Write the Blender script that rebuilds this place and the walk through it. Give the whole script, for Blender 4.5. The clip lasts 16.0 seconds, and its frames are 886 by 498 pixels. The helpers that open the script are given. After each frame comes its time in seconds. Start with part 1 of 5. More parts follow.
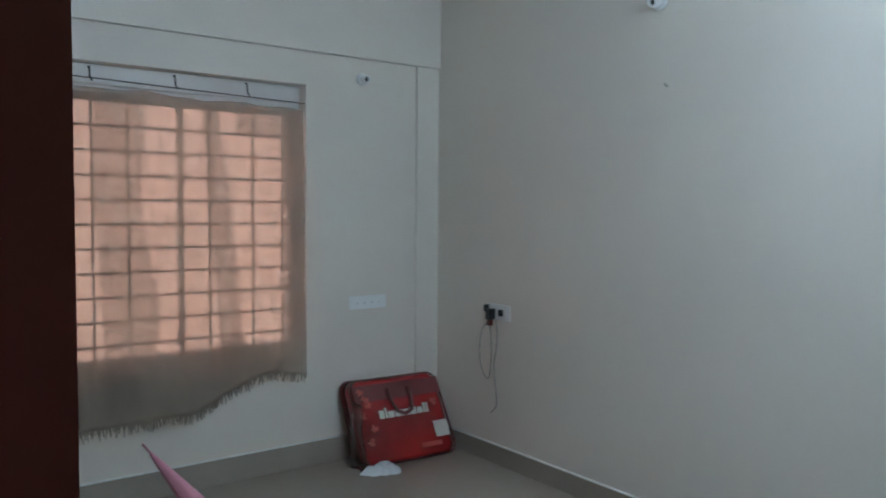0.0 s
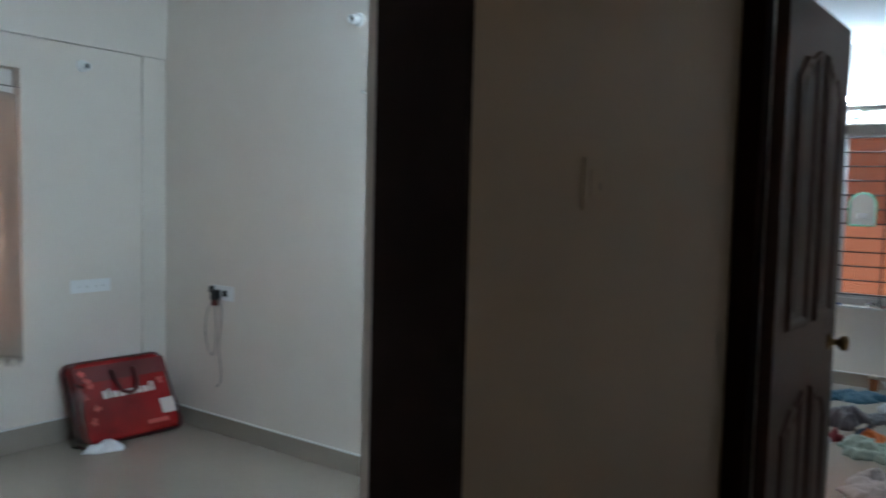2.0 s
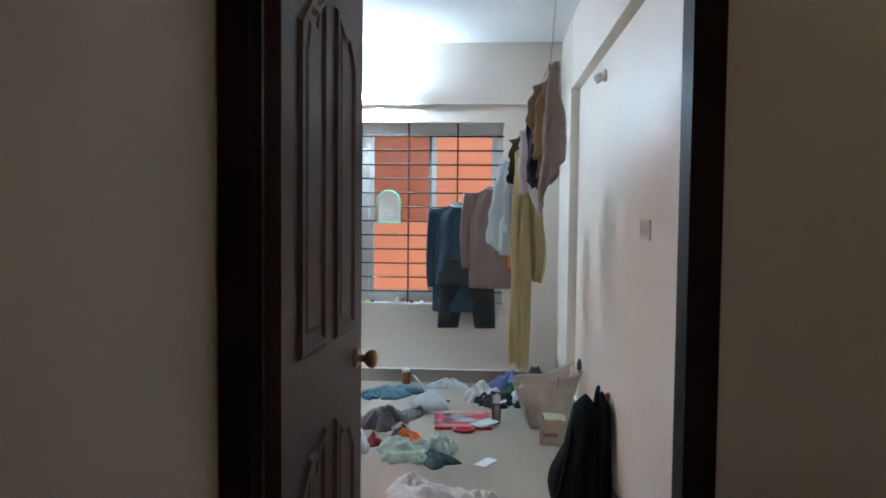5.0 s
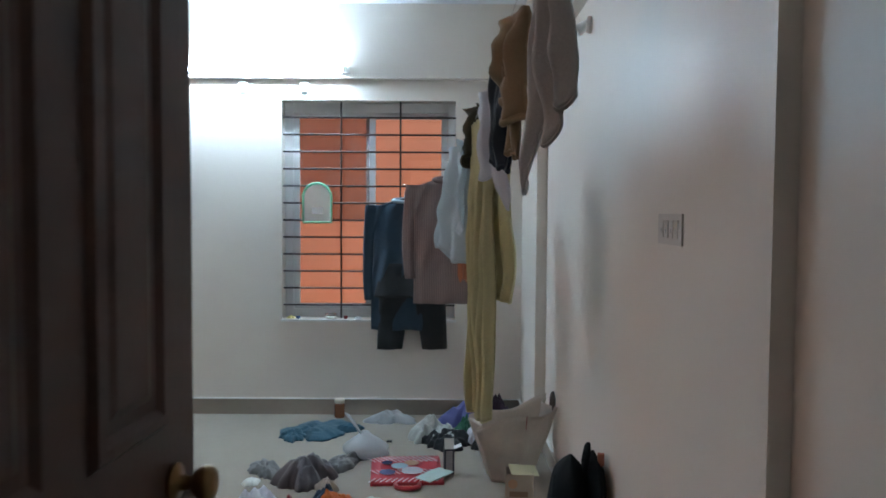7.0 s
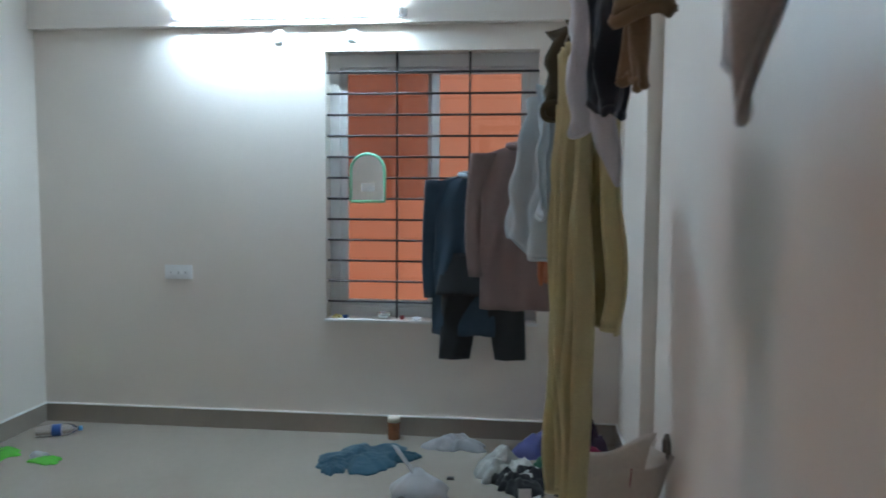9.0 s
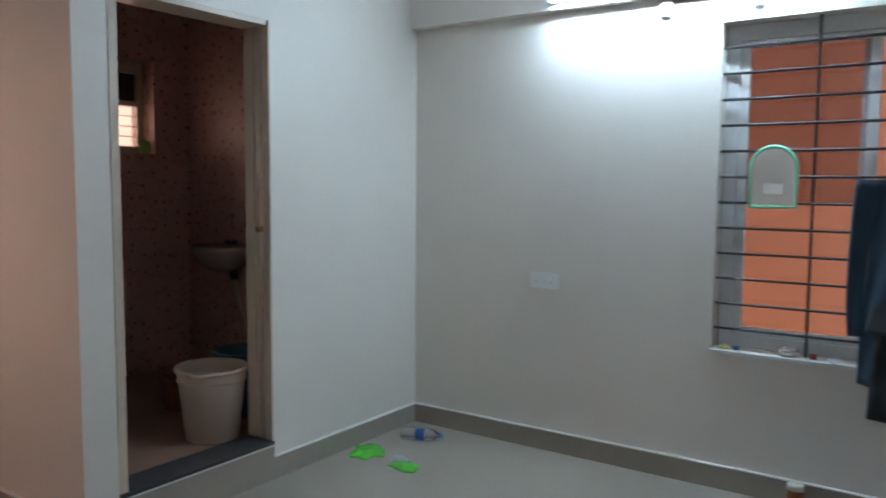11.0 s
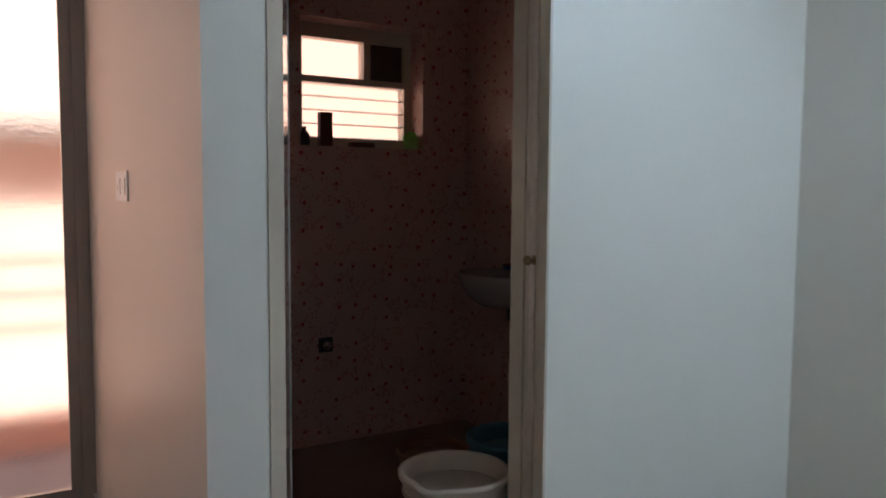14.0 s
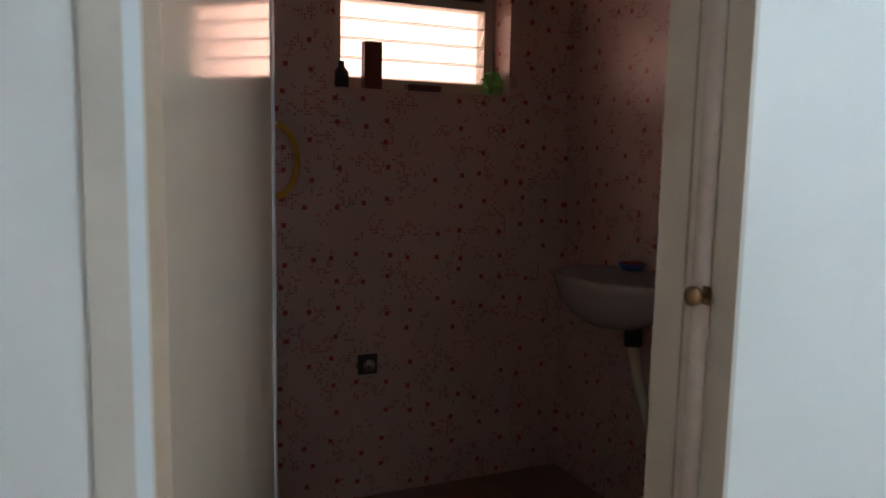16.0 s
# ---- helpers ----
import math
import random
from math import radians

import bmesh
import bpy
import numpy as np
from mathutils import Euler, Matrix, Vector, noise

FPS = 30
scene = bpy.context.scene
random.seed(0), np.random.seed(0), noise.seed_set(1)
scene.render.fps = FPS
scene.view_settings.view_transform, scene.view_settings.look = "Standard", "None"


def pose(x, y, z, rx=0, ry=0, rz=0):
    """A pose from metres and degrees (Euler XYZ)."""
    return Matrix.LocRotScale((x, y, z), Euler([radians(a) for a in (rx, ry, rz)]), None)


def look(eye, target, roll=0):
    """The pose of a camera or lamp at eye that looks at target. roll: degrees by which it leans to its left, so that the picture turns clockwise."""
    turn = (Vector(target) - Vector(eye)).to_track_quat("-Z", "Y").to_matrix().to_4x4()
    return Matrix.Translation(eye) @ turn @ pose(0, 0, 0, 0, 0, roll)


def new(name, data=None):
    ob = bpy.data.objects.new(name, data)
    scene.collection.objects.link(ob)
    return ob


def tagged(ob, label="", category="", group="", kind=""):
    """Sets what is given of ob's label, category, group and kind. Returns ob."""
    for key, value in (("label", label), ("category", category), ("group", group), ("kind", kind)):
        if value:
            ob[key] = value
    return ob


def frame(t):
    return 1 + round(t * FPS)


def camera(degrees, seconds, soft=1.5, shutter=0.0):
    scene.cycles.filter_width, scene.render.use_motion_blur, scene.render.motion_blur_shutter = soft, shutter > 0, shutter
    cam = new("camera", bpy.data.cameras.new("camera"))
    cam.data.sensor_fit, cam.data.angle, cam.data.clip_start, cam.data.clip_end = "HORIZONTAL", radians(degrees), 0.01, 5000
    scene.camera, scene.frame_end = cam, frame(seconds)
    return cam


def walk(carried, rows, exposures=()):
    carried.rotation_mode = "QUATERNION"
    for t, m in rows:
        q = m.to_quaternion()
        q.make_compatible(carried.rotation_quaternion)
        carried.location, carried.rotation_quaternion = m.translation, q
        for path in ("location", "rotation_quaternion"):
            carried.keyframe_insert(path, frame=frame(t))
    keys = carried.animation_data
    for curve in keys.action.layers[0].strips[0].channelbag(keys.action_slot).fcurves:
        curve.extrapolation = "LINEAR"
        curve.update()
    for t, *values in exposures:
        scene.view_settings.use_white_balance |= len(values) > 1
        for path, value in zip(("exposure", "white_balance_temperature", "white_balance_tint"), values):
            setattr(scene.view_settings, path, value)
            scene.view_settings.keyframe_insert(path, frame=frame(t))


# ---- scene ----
cam = camera(59.70, 16.0, soft=1.7, shutter=0.5)
# seconds, eye x y z, yaw, pitch, roll
ROWS = [
    (0.0, -0.205, 0.490, 1.408, -36.90, -3.02, -0.44),
    (0.5, -0.252, 0.362, 1.415, -40.16, -2.94, -0.50),
    (1.0, -0.309, 0.197, 1.411, -41.85, -3.00, -0.25),
    (1.5, -0.341, 0.077, 1.406, -45.88, -3.15, -0.78),
    (2.0, -0.340, -0.002, 1.422, -54.21, -3.69, -1.40),
    (2.3, -0.338, -0.030, 1.424, -58.51, -3.92, -1.92),
    (2.5, -0.324, -0.042, 1.425, -61.56, -3.89, -1.67),
    (3.0, -0.272, -0.062, 1.426, -69.34, -4.16, -1.88),
    (3.5, -0.212, -0.043, 1.411, -75.58, -4.07, -1.52),
    (4.0, -0.052, 0.030, 1.404, -81.58, -4.07, -1.10),
    (4.2, 0.030, 0.042, 1.402, -83.75, -4.10, -1.05),
    (6.3, 1.065, 0.082, 1.374, -88.01, -2.39, -0.36),
    (7.0, 1.449, 0.057, 1.369, -90.10, -2.77, -0.35),
    (7.5, 1.700, 0.006, 1.375, -89.98, -3.25, 0.09),
    (7.8, 1.868, 0.004, 1.371, -89.35, -3.55, -0.10),
    (8.0, 1.985, 0.003, 1.366, -88.62, -3.93, -0.30),
    (8.2, 2.106, 0.002, 1.362, -88.30, -3.98, -0.46),
    (10.3, 2.853, 0.044, 1.380, -65.07, -5.00, -0.11),
    (10.5, 2.931, 0.055, 1.373, -61.56, -4.82, -0.39),
    (11.0, 3.044, 0.161, 1.374, -55.42, -4.72, -0.48),
    (11.5, 3.194, 0.221, 1.367, -49.07, -4.57, -0.11),
    (12.0, 3.352, 0.358, 1.350, -43.06, -4.15, 0.06),
    (12.5, 3.523, 0.528, 1.334, -37.76, -4.70, -0.24),
    (13.0, 3.749, 0.760, 1.351, -36.84, -4.45, -0.54),
    (13.5, 3.926, 0.964, 1.337, -35.23, -4.28, -0.37),
    (14.0, 4.149, 1.172, 1.360, -31.71, -4.39, -0.42),
    (14.5, 4.311, 1.407, 1.343, -29.02, -4.71, -0.86),
    (15.0, 4.451, 1.638, 1.356, -27.35, -6.04, -1.46),
    (15.5, 4.583, 1.852, 1.345, -26.39, -6.67, -1.44),
    (16.0, 4.714, 2.046, 1.357, -24.47, -7.18, -1.11),
]
EXPOSURE = [(0.0, 0.75), (1.5, 0.85), (2.3, 1.12), (3.0, 1.65), (3.5, 1.95), (4.0, 2.02), (6.3, 1.5), (7.5, 1.16), (8.2, 1.1), (10.3, 0.95), (12.5, 0.86), (14.5, 0.75), (15.5, 1.15), (16.0, 1.42)]
walk(cam, [(t, pose(x, y, z, 90 + pitch, roll, yaw)) for t, x, y, z, yaw, pitch, roll in ROWS], EXPOSURE)

# ---- light ----
world = bpy.data.worlds.new("sky")
scene.world = world
world.use_nodes = True
wn = world.node_tree.nodes
sky = wn.new("ShaderNodeTexSky")
sky.sky_type, sky.sun_disc = "NISHITA", False
sky.sun_elevation, sky.sun_rotation = radians(52), radians(183)
wn["Background"].inputs[1].default_value = 0.12
world.node_tree.links.new(sky.outputs[0], wn["Background"].inputs[0])
sun = new("sun", bpy.data.lights.new("sun", "SUN"))
sun.data.energy, sun.data.angle, sun.data.color = 5.0, radians(0.6), (1.0, 0.97, 0.94)
sun.matrix_world = look((-0.25, -4.0, 5.2), (0.0, 0.0, 0.0))
TUBE_GLOW = 78.0

# ---- materials ----
MATS = {}


def material(name, color, rough=0.6, metal=0.0, grain=0.06, scale=30.0, blotch=0.05, bump=0.1, bump_scale=0.0, sheen=0.0,
             coat=0.0, transmission=0.0, emit=None, alpha_translucent=0.0, alt=None, see=0.0, stripes=0.0, spec=0.5):
    """A principled material with two scales of colour variation and a fine bump, in object metres."""
    if name in MATS:
        return MATS[name]
    m = bpy.data.materials.new(name)
    m.use_nodes = True
    nt = m.node_tree
    n, l = nt.nodes, nt.links
    b = n["Principled BSDF"]
    co = n.new("ShaderNodeTexCoord")
    fine = n.new("ShaderNodeTexNoise")
    fine.inputs["Scale"].default_value, fine.inputs["Detail"].default_value = scale, 4
    big = n.new("ShaderNodeTexNoise")
    big.inputs["Scale"].default_value, big.inputs["Detail"].default_value = 1.7, 3
    for t in (fine, big):
        l.new(co.outputs["Object"], t.inputs["Vector"])
    ramp = n.new("ShaderNodeMapRange")
    ramp.inputs["To Min"].default_value, ramp.inputs["To Max"].default_value = 1 - grain, 1 + grain
    l.new(fine.outputs["Fac"], ramp.inputs["Value"])
    ramp2 = n.new("ShaderNodeMapRange")
    ramp2.inputs["From Min"].default_value, ramp2.inputs["From Max"].default_value = 0.3, 0.7
    ramp2.inputs["To Min"].default_value, ramp2.inputs["To Max"].default_value = 1 - blotch, 1 + blotch
    l.new(big.outputs["Fac"], ramp2.inputs["Value"])
    mul = n.new("ShaderNodeMath")
    mul.operation = "MULTIPLY"
    l.new(ramp.outputs[0], mul.inputs[0])
    l.new(ramp2.outputs[0], mul.inputs[1])
    hsv = n.new("ShaderNodeHueSaturation")
    hsv.inputs["Color"].default_value = (*color, 1)
    if alt:
        mix = n.new("ShaderNodeMix")
        mix.data_type = "RGBA"
        mix.inputs["A"].default_value, mix.inputs["B"].default_value = (*color, 1), (*alt, 1)
        sel = n.new("ShaderNodeMapRange")
        sel.inputs["From Min"].default_value, sel.inputs["From Max"].default_value = 0.42, 0.58
        l.new(big.outputs["Fac"], sel.inputs["Value"])
        l.new(sel.outputs[0], mix.inputs["Factor"])
        l.new(mix.outputs["Result"], hsv.inputs["Color"])
    if stripes:
        wave = n.new("ShaderNodeTexWave")
        wave.bands_direction = "X"
        wave.inputs["Scale"].default_value, wave.inputs["Distortion"].default_value = stripes, 0.6
        l.new(co.outputs["Object"], wave.inputs["Vector"])
        mul = n.new("ShaderNodeMath")
        mul.operation = "MULTIPLY"
        band = n.new("ShaderNodeMapRange")
        band.inputs["To Min"].default_value, band.inputs["To Max"].default_value = 0.72, 1.25
        l.new(wave.outputs["Fac"], band.inputs["Value"])
        l.new(ramp.outputs[0], mul.inputs[0])
        l.new(band.outputs[0], mul.inputs[1])
    l.new(mul.outputs[0], hsv.inputs["Value"])
    l.new(hsv.outputs[0], b.inputs["Base Color"])
    rr = n.new("ShaderNodeMapRange")
    rr.inputs["To Min"].default_value, rr.inputs["To Max"].default_value = max(0.02, rough - 0.07), min(1, rough + 0.07)
    l.new(big.outputs["Fac"], rr.inputs["Value"])
    l.new(rr.outputs[0], b.inputs["Roughness"])
    b.inputs["Metallic"].default_value = metal
    b.inputs["Specular IOR Level"].default_value = spec
    b.inputs["Coat Weight"].default_value = coat
    b.inputs["Sheen Weight"].default_value = sheen
    b.inputs["Transmission Weight"].default_value = transmission
    if bump:
        bp = n.new("ShaderNodeBump")
        bp.inputs["Strength"].default_value, bp.inputs["Distance"].default_value = bump, 0.004
        src = fine
        if bump_scale:
            src = n.new("ShaderNodeTexNoise")
            src.inputs["Scale"].default_value, src.inputs["Detail"].default_value = bump_scale, 3
            l.new(co.outputs["Object"], src.inputs["Vector"])
        l.new(src.outputs["Fac"], bp.inputs["Height"])
        l.new(bp.outputs[0], b.inputs["Normal"])
    if emit:
        b.inputs["Emission Color"].default_value, b.inputs["Emission Strength"].default_value = (*emit[0], 1), emit[1]
    if alpha_translucent or see:
        tr = n.new("ShaderNodeBsdfTranslucent")
        l.new(hsv.outputs[0], tr.inputs["Color"])
        ms = n.new("ShaderNodeMixShader")
        ms.inputs[0].default_value = alpha_translucent
        l.new(b.outputs[0], ms.inputs[1])
        l.new(tr.outputs[0], ms.inputs[2])
        out = ms
        if see:
            clear, out = n.new("ShaderNodeBsdfTransparent"), n.new("ShaderNodeMixShader")
            out.inputs[0].default_value = see
            l.new(ms.outputs[0], out.inputs[1])
            l.new(clear.outputs[0], out.inputs[2])
        l.new(out.outputs[0], n["Material Output"].inputs["Surface"])
    MATS[name] = m
    return m


def cloth(name, color, translucent=0.0, alt=None, grain=0.12, see=0.0, stripes=0.0):
    return material(name, color, 0.9, grain=grain, scale=220, blotch=0.1, bump=0.25, sheen=0.15, alpha_translucent=translucent, alt=alt, see=see, stripes=stripes)


def math_node(nt, op, a, b=None, clamp=False):
    m = nt.nodes.new("ShaderNodeMath")
    m.operation, m.use_clamp = op, clamp
    for i, v in enumerate((a, b)):
        if v is None:
            continue
        if isinstance(v, (int, float)):
            m.inputs[i].default_value = v
        else:
            nt.links.new(v, m.inputs[i])
    return m.outputs[0]


def mosaic_tile():
    """White glazed bathroom tile printed with scattered red squares, large and small."""
    m = material("mosaic_print_tile", (0.66, 0.42, 0.36), 0.34, grain=0.03, scale=8, blotch=0.05, bump=0.03)
    nt = m.node_tree
    n, l = nt.nodes, nt.links
    co = n.new("ShaderNodeTexCoord")
    sep = n.new("ShaderNodeSeparateXYZ")
    l.new(co.outputs["Object"], sep.inputs[0])
    u = math_node(nt, "ADD", sep.outputs[0], sep.outputs[1])
    v = sep.outputs[2]

    def squares(cell, keep, half, jitter, seed):
        cu, cv = math_node(nt, "DIVIDE", u, cell), math_node(nt, "DIVIDE", v, cell)
        fu, fv = math_node(nt, "FLOOR", cu), math_node(nt, "FLOOR", cv)
        comb = n.new("ShaderNodeCombineXYZ")
        l.new(fu, comb.inputs[0])
        l.new(fv, comb.inputs[1])
        comb.inputs[2].default_value = seed
        wnz = n.new("ShaderNodeTexWhiteNoise")
        l.new(comb.outputs[0], wnz.inputs["Vector"])
        sc = n.new("ShaderNodeSeparateColor")
        l.new(wnz.outputs["Color"], sc.inputs[0])
        on = math_node(nt, "LESS_THAN", wnz.outputs["Value"], keep)
        masks = [on]
        for f, r in ((math_node(nt, "FRACT", cu), sc.outputs[0]), (math_node(nt, "FRACT", cv), sc.outputs[1])):
            off = math_node(nt, "MULTIPLY", math_node(nt, "SUBTRACT", r, 0.5), jitter)
            d = math_node(nt, "ABSOLUTE", math_node(nt, "SUBTRACT", math_node(nt, "SUBTRACT", f, 0.5), off))
            masks.append(math_node(nt, "LESS_THAN", d, half))
        return math_node(nt, "MULTIPLY", math_node(nt, "MULTIPLY", masks[0], masks[1]), masks[2])

    large = squares(0.088, 0.62, 0.088, 0.62, 1.0)
    small = squares(0.0105, 0.42, 0.33, 0.1, 5.0)
    patch = n.new("ShaderNodeTexNoise")
    patch.inputs["Scale"].default_value, patch.inputs["Detail"].default_value = 17, 2
    l.new(co.outputs["Object"], patch.inputs["Vector"])
    near = math_node(nt, "GREATER_THAN", patch.outputs["Fac"], 0.54)
    dots = math_node(nt, "MULTIPLY", small, near)
    mask = math_node(nt, "MAXIMUM", large, math_node(nt, "MULTIPLY", dots, 0.75))
    mix = n.new("ShaderNodeMix")
    mix.data_type = "RGBA"
    mix.inputs["B"].default_value = (0.43, 0.052, 0.042, 1)
    bs = n["Principled BSDF"]
    base = bs.inputs["Base Color"].links[0].from_socket
    l.new(base, mix.inputs["A"])
    l.new(mask, mix.inputs["Factor"])
    l.new(mix.outputs["Result"], bs.inputs["Base Color"])
    return m


PAINT = material("cream_wall_paint", (0.82, 0.75, 0.675), 0.45, grain=0.012, scale=60, blotch=0.02, bump=0.06, bump_scale=140)
CEIL = material("ceiling_paint", (0.80, 0.80, 0.80), 0.8, grain=0.012, scale=40, blotch=0.02, bump=0.05, bump_scale=120)
FLOOR = material("vitrified_floor", (0.39, 0.335, 0.28), 0.16, grain=0.035, scale=22, blotch=0.035, bump=0.012, bump_scale=5)
SKIRT = material("skirting_tile", (0.36, 0.31, 0.26), 0.3, grain=0.05, scale=26, blotch=0.05, bump=0.02)
GROUT = material("white_cement_line", (0.82, 0.81, 0.78), 0.7, grain=0.05, scale=80)
DARKWOOD = material("dark_polished_wood", (0.022, 0.009, 0.007), 0.6, spec=0.12, grain=0.25, scale=14, blotch=0.2, bump=0.08, bump_scale=60)
LEAFWOOD = material("brown_door_skin", (0.075, 0.038, 0.032), 0.42, grain=0.18, scale=18, blotch=0.15, bump=0.1, bump_scale=70)
BRASS = material("tarnished_brass", (0.33, 0.22, 0.11), 0.3, 1.0, grain=0.2, scale=60, blotch=0.25, bump=0.03)
WHITEPLASTIC = material("white_plastic", (0.90, 0.90, 0.89), 0.35, grain=0.02, scale=40, bump=0.0)
GREYPLASTIC = material("grey_plastic", (0.42, 0.41, 0.40), 0.4, grain=0.03, scale=40, bump=0.0)
BLACK = material("black_plastic", (0.015, 0.015, 0.016), 0.45, grain=0.1, scale=50, bump=0.05)
IRON = material("black_painted_iron", (0.02, 0.018, 0.018), 0.5, grain=0.2, scale=70, blotch=0.2, bump=0.15)
ALU = material("powder_coated_aluminium", (0.72, 0.70, 0.68), 0.4, 0.0, grain=0.03, scale=50, blotch=0.04, bump=0.0)
BROWNALU = material("taupe_aluminium", (0.42, 0.37, 0.34), 0.4, 0.2, grain=0.04, scale=50, blotch=0.05, bump=0.0)
PVC = material("cream_glossy_pvc", (0.64, 0.47, 0.34), 0.09, grain=0.03, scale=12, blotch=0.04, bump=0.02, bump_scale=6, coat=0.6)
PVCFRAME = material("beige_pvc_frame", (0.64, 0.525, 0.42), 0.3, grain=0.06, scale=30, blotch=0.1, bump=0.04)
WORNPAINT = material("worn_cream_paint", (0.70, 0.56, 0.47), 0.35, grain=0.16, scale=45, blotch=0.14, bump=0.12, alt=(0.60, 0.46, 0.38))
TILE = mosaic_tile()
BATHFLOOR = material("brown_bath_floor", (0.32, 0.18, 0.13), 0.35, grain=0.12, scale=35, blotch=0.12, bump=0.05)
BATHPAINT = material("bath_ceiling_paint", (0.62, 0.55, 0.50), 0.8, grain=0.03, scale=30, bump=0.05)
# white basin ceramic, the shade it stands in put into its base colour
CERAMIC = material("shade_darkened_ceramic", (0.43, 0.35, 0.32), 0.2, grain=0.02, scale=20, bump=0.0)
ORANGE = material("orange_facade_paint", (0.62, 0.265, 0.145), 0.85, grain=0.05, scale=40, blotch=0.08, bump=0.2, bump_scale=90)
CONCRETE = material("plain_concrete", (0.38, 0.36, 0.34), 0.9, grain=0.12, scale=30, blotch=0.12, bump=0.2)
STONE = material("dark_threshold_stone", (0.05, 0.05, 0.055), 0.35, grain=0.3, scale=120, bump=0.03)
CHROME = material("chrome", (0.75, 0.74, 0.72), 0.12, 1.0, grain=0.03, scale=40, bump=0.0)
TUBE = material("lit_tube", (1, 1, 1), 0.4, grain=0.0, blotch=0.0, bump=0.0, emit=((0.67, 0.94, 1.2), TUBE_GLOW))
MIRROR = material("mirror_glass", (0.86, 0.88, 0.87), 0.05, 1.0, grain=0.01, bump=0.0)


def glass(name, rough, color=(1, 1, 1), bump_scale=0.0):
    m = bpy.data.materials.new(name)
    m.use_nodes = True
    b = m.node_tree.nodes["Principled BSDF"]
    b.inputs["Base Color"].default_value = (*color, 1)
    b.inputs["Transmission Weight"].default_value, b.inputs["Roughness"].default_value, b.inputs["IOR"].default_value = 1.0, rough, 1.45
    if bump_scale:
        n, l = m.node_tree.nodes, m.node_tree.links
        co, wv, bp = n.new("ShaderNodeTexCoord"), n.new("ShaderNodeTexNoise"), n.new("ShaderNodeBump")
        wv.inputs["Scale"].default_value = bump_scale
        bp.inputs["Strength"].default_value, bp.inputs["Distance"].default_value = 0.4, 0.003
        l.new(co.outputs["Object"], wv.inputs["Vector"])
        l.new(wv.outputs["Fac"], bp.inputs["Height"])
        l.new(bp.outputs[0], b.inputs["Normal"])
    return m


CLEAR = glass("clear_window_glass", 0.02)
FROST = glass("frosted_door_glass", 0.19, (1.0, 0.95, 0.91), 70)
TINT = glass("brown_tinted_glass", 0.03, (0.60, 0.54, 0.53))
LOUVREGLASS = glass("louvre_glass", 0.25, (1.0, 0.96, 0.92), 60)
CLEARPLASTIC = glass("clear_soft_plastic", 0.18, (0.96, 0.97, 1.0), 25)


# ---- building helpers ----
def link(name, bm, mat, parent=None, smooth=False, bevel=0.0):
    if bevel:
        bmesh.ops.bevel(bm, geom=[e for e in bm.edges if len(e.link_faces) == 2 and e.calc_face_angle(0) > 0.5], offset=bevel, segments=2, profile=0.6, affect="EDGES")
    bmesh.ops.recalc_face_normals(bm, faces=bm.faces)
    me = bpy.data.meshes.new(name)
    bm.to_mesh(me)
    bm.free()
    me.materials.append(mat)
    if smooth:
        me.polygons.foreach_set("use_smooth", [True] * len(me.polygons))
    ob = new(name, me)
    if parent is not None:
        ob.parent = parent
    return ob


def part(name, bm, mat, parent, label="", smooth=False, bevel=0.0):
    ob = link(name, bm, mat, parent, smooth, bevel)
    if label:
        tagged(ob, label)
    return ob


def thing(name, at, label, category, group="", kind=""):
    ob = new(name)
    ob.empty_display_size = 0.05
    ob.matrix_world = at if isinstance(at, Matrix) else Matrix.Translation(at)
    return tagged(ob, label, category, group, kind)


def add_box(bm, lo, hi, m=None):
    vs = [bm.verts.new((x, y, z)) for x in (lo[0], hi[0]) for y in (lo[1], hi[1]) for z in (lo[2], hi[2])]
    for f in ((0, 1, 3, 2), (4, 6, 7, 5), (0, 4, 5, 1), (2, 3, 7, 6), (0, 2, 6, 4), (1, 5, 7, 3)):
        bm.faces.new([vs[i] for i in f])
    if m is not None:
        bmesh.ops.transform(bm, matrix=m, verts=vs)
    return vs


def box(lo, hi, m=None):
    bm = bmesh.new()
    add_box(bm, lo, hi, m)
    return bm


def rod(points, r, sides=8, closed=False):
    """A round bar along points."""
    bm = bmesh.new()
    add_rod(bm, points, r, sides)
    return bm


def add_rod(bm, points, r, sides=8):
    pts = [Vector(p) for p in points]
    rings = []
    for i, p in enumerate(pts):
        d = (pts[min(i + 1, len(pts) - 1)] - pts[max(i - 1, 0)]).normalized()
        a = d.orthogonal().normalized() if not rings else (rings[-1][1] - d * rings[-1][1].dot(d)).normalized()
        b = d.cross(a)
        rad = r[i] if isinstance(r, (list, tuple)) else r
        rings.append(([bm.verts.new(p + (a * math.cos(t) + b * math.sin(t)) * rad) for t in (2 * math.pi * k / sides for k in range(sides))], a))
    for (r0, _), (r1, _) in zip(rings, rings[1:]):
        for k in range(sides):
            bm.faces.new((r0[k], r0[(k + 1) % sides], r1[(k + 1) % sides], r1[k]))
    bm.faces.new(rings[0][0][::-1])
    bm.faces.new(rings[-1][0])


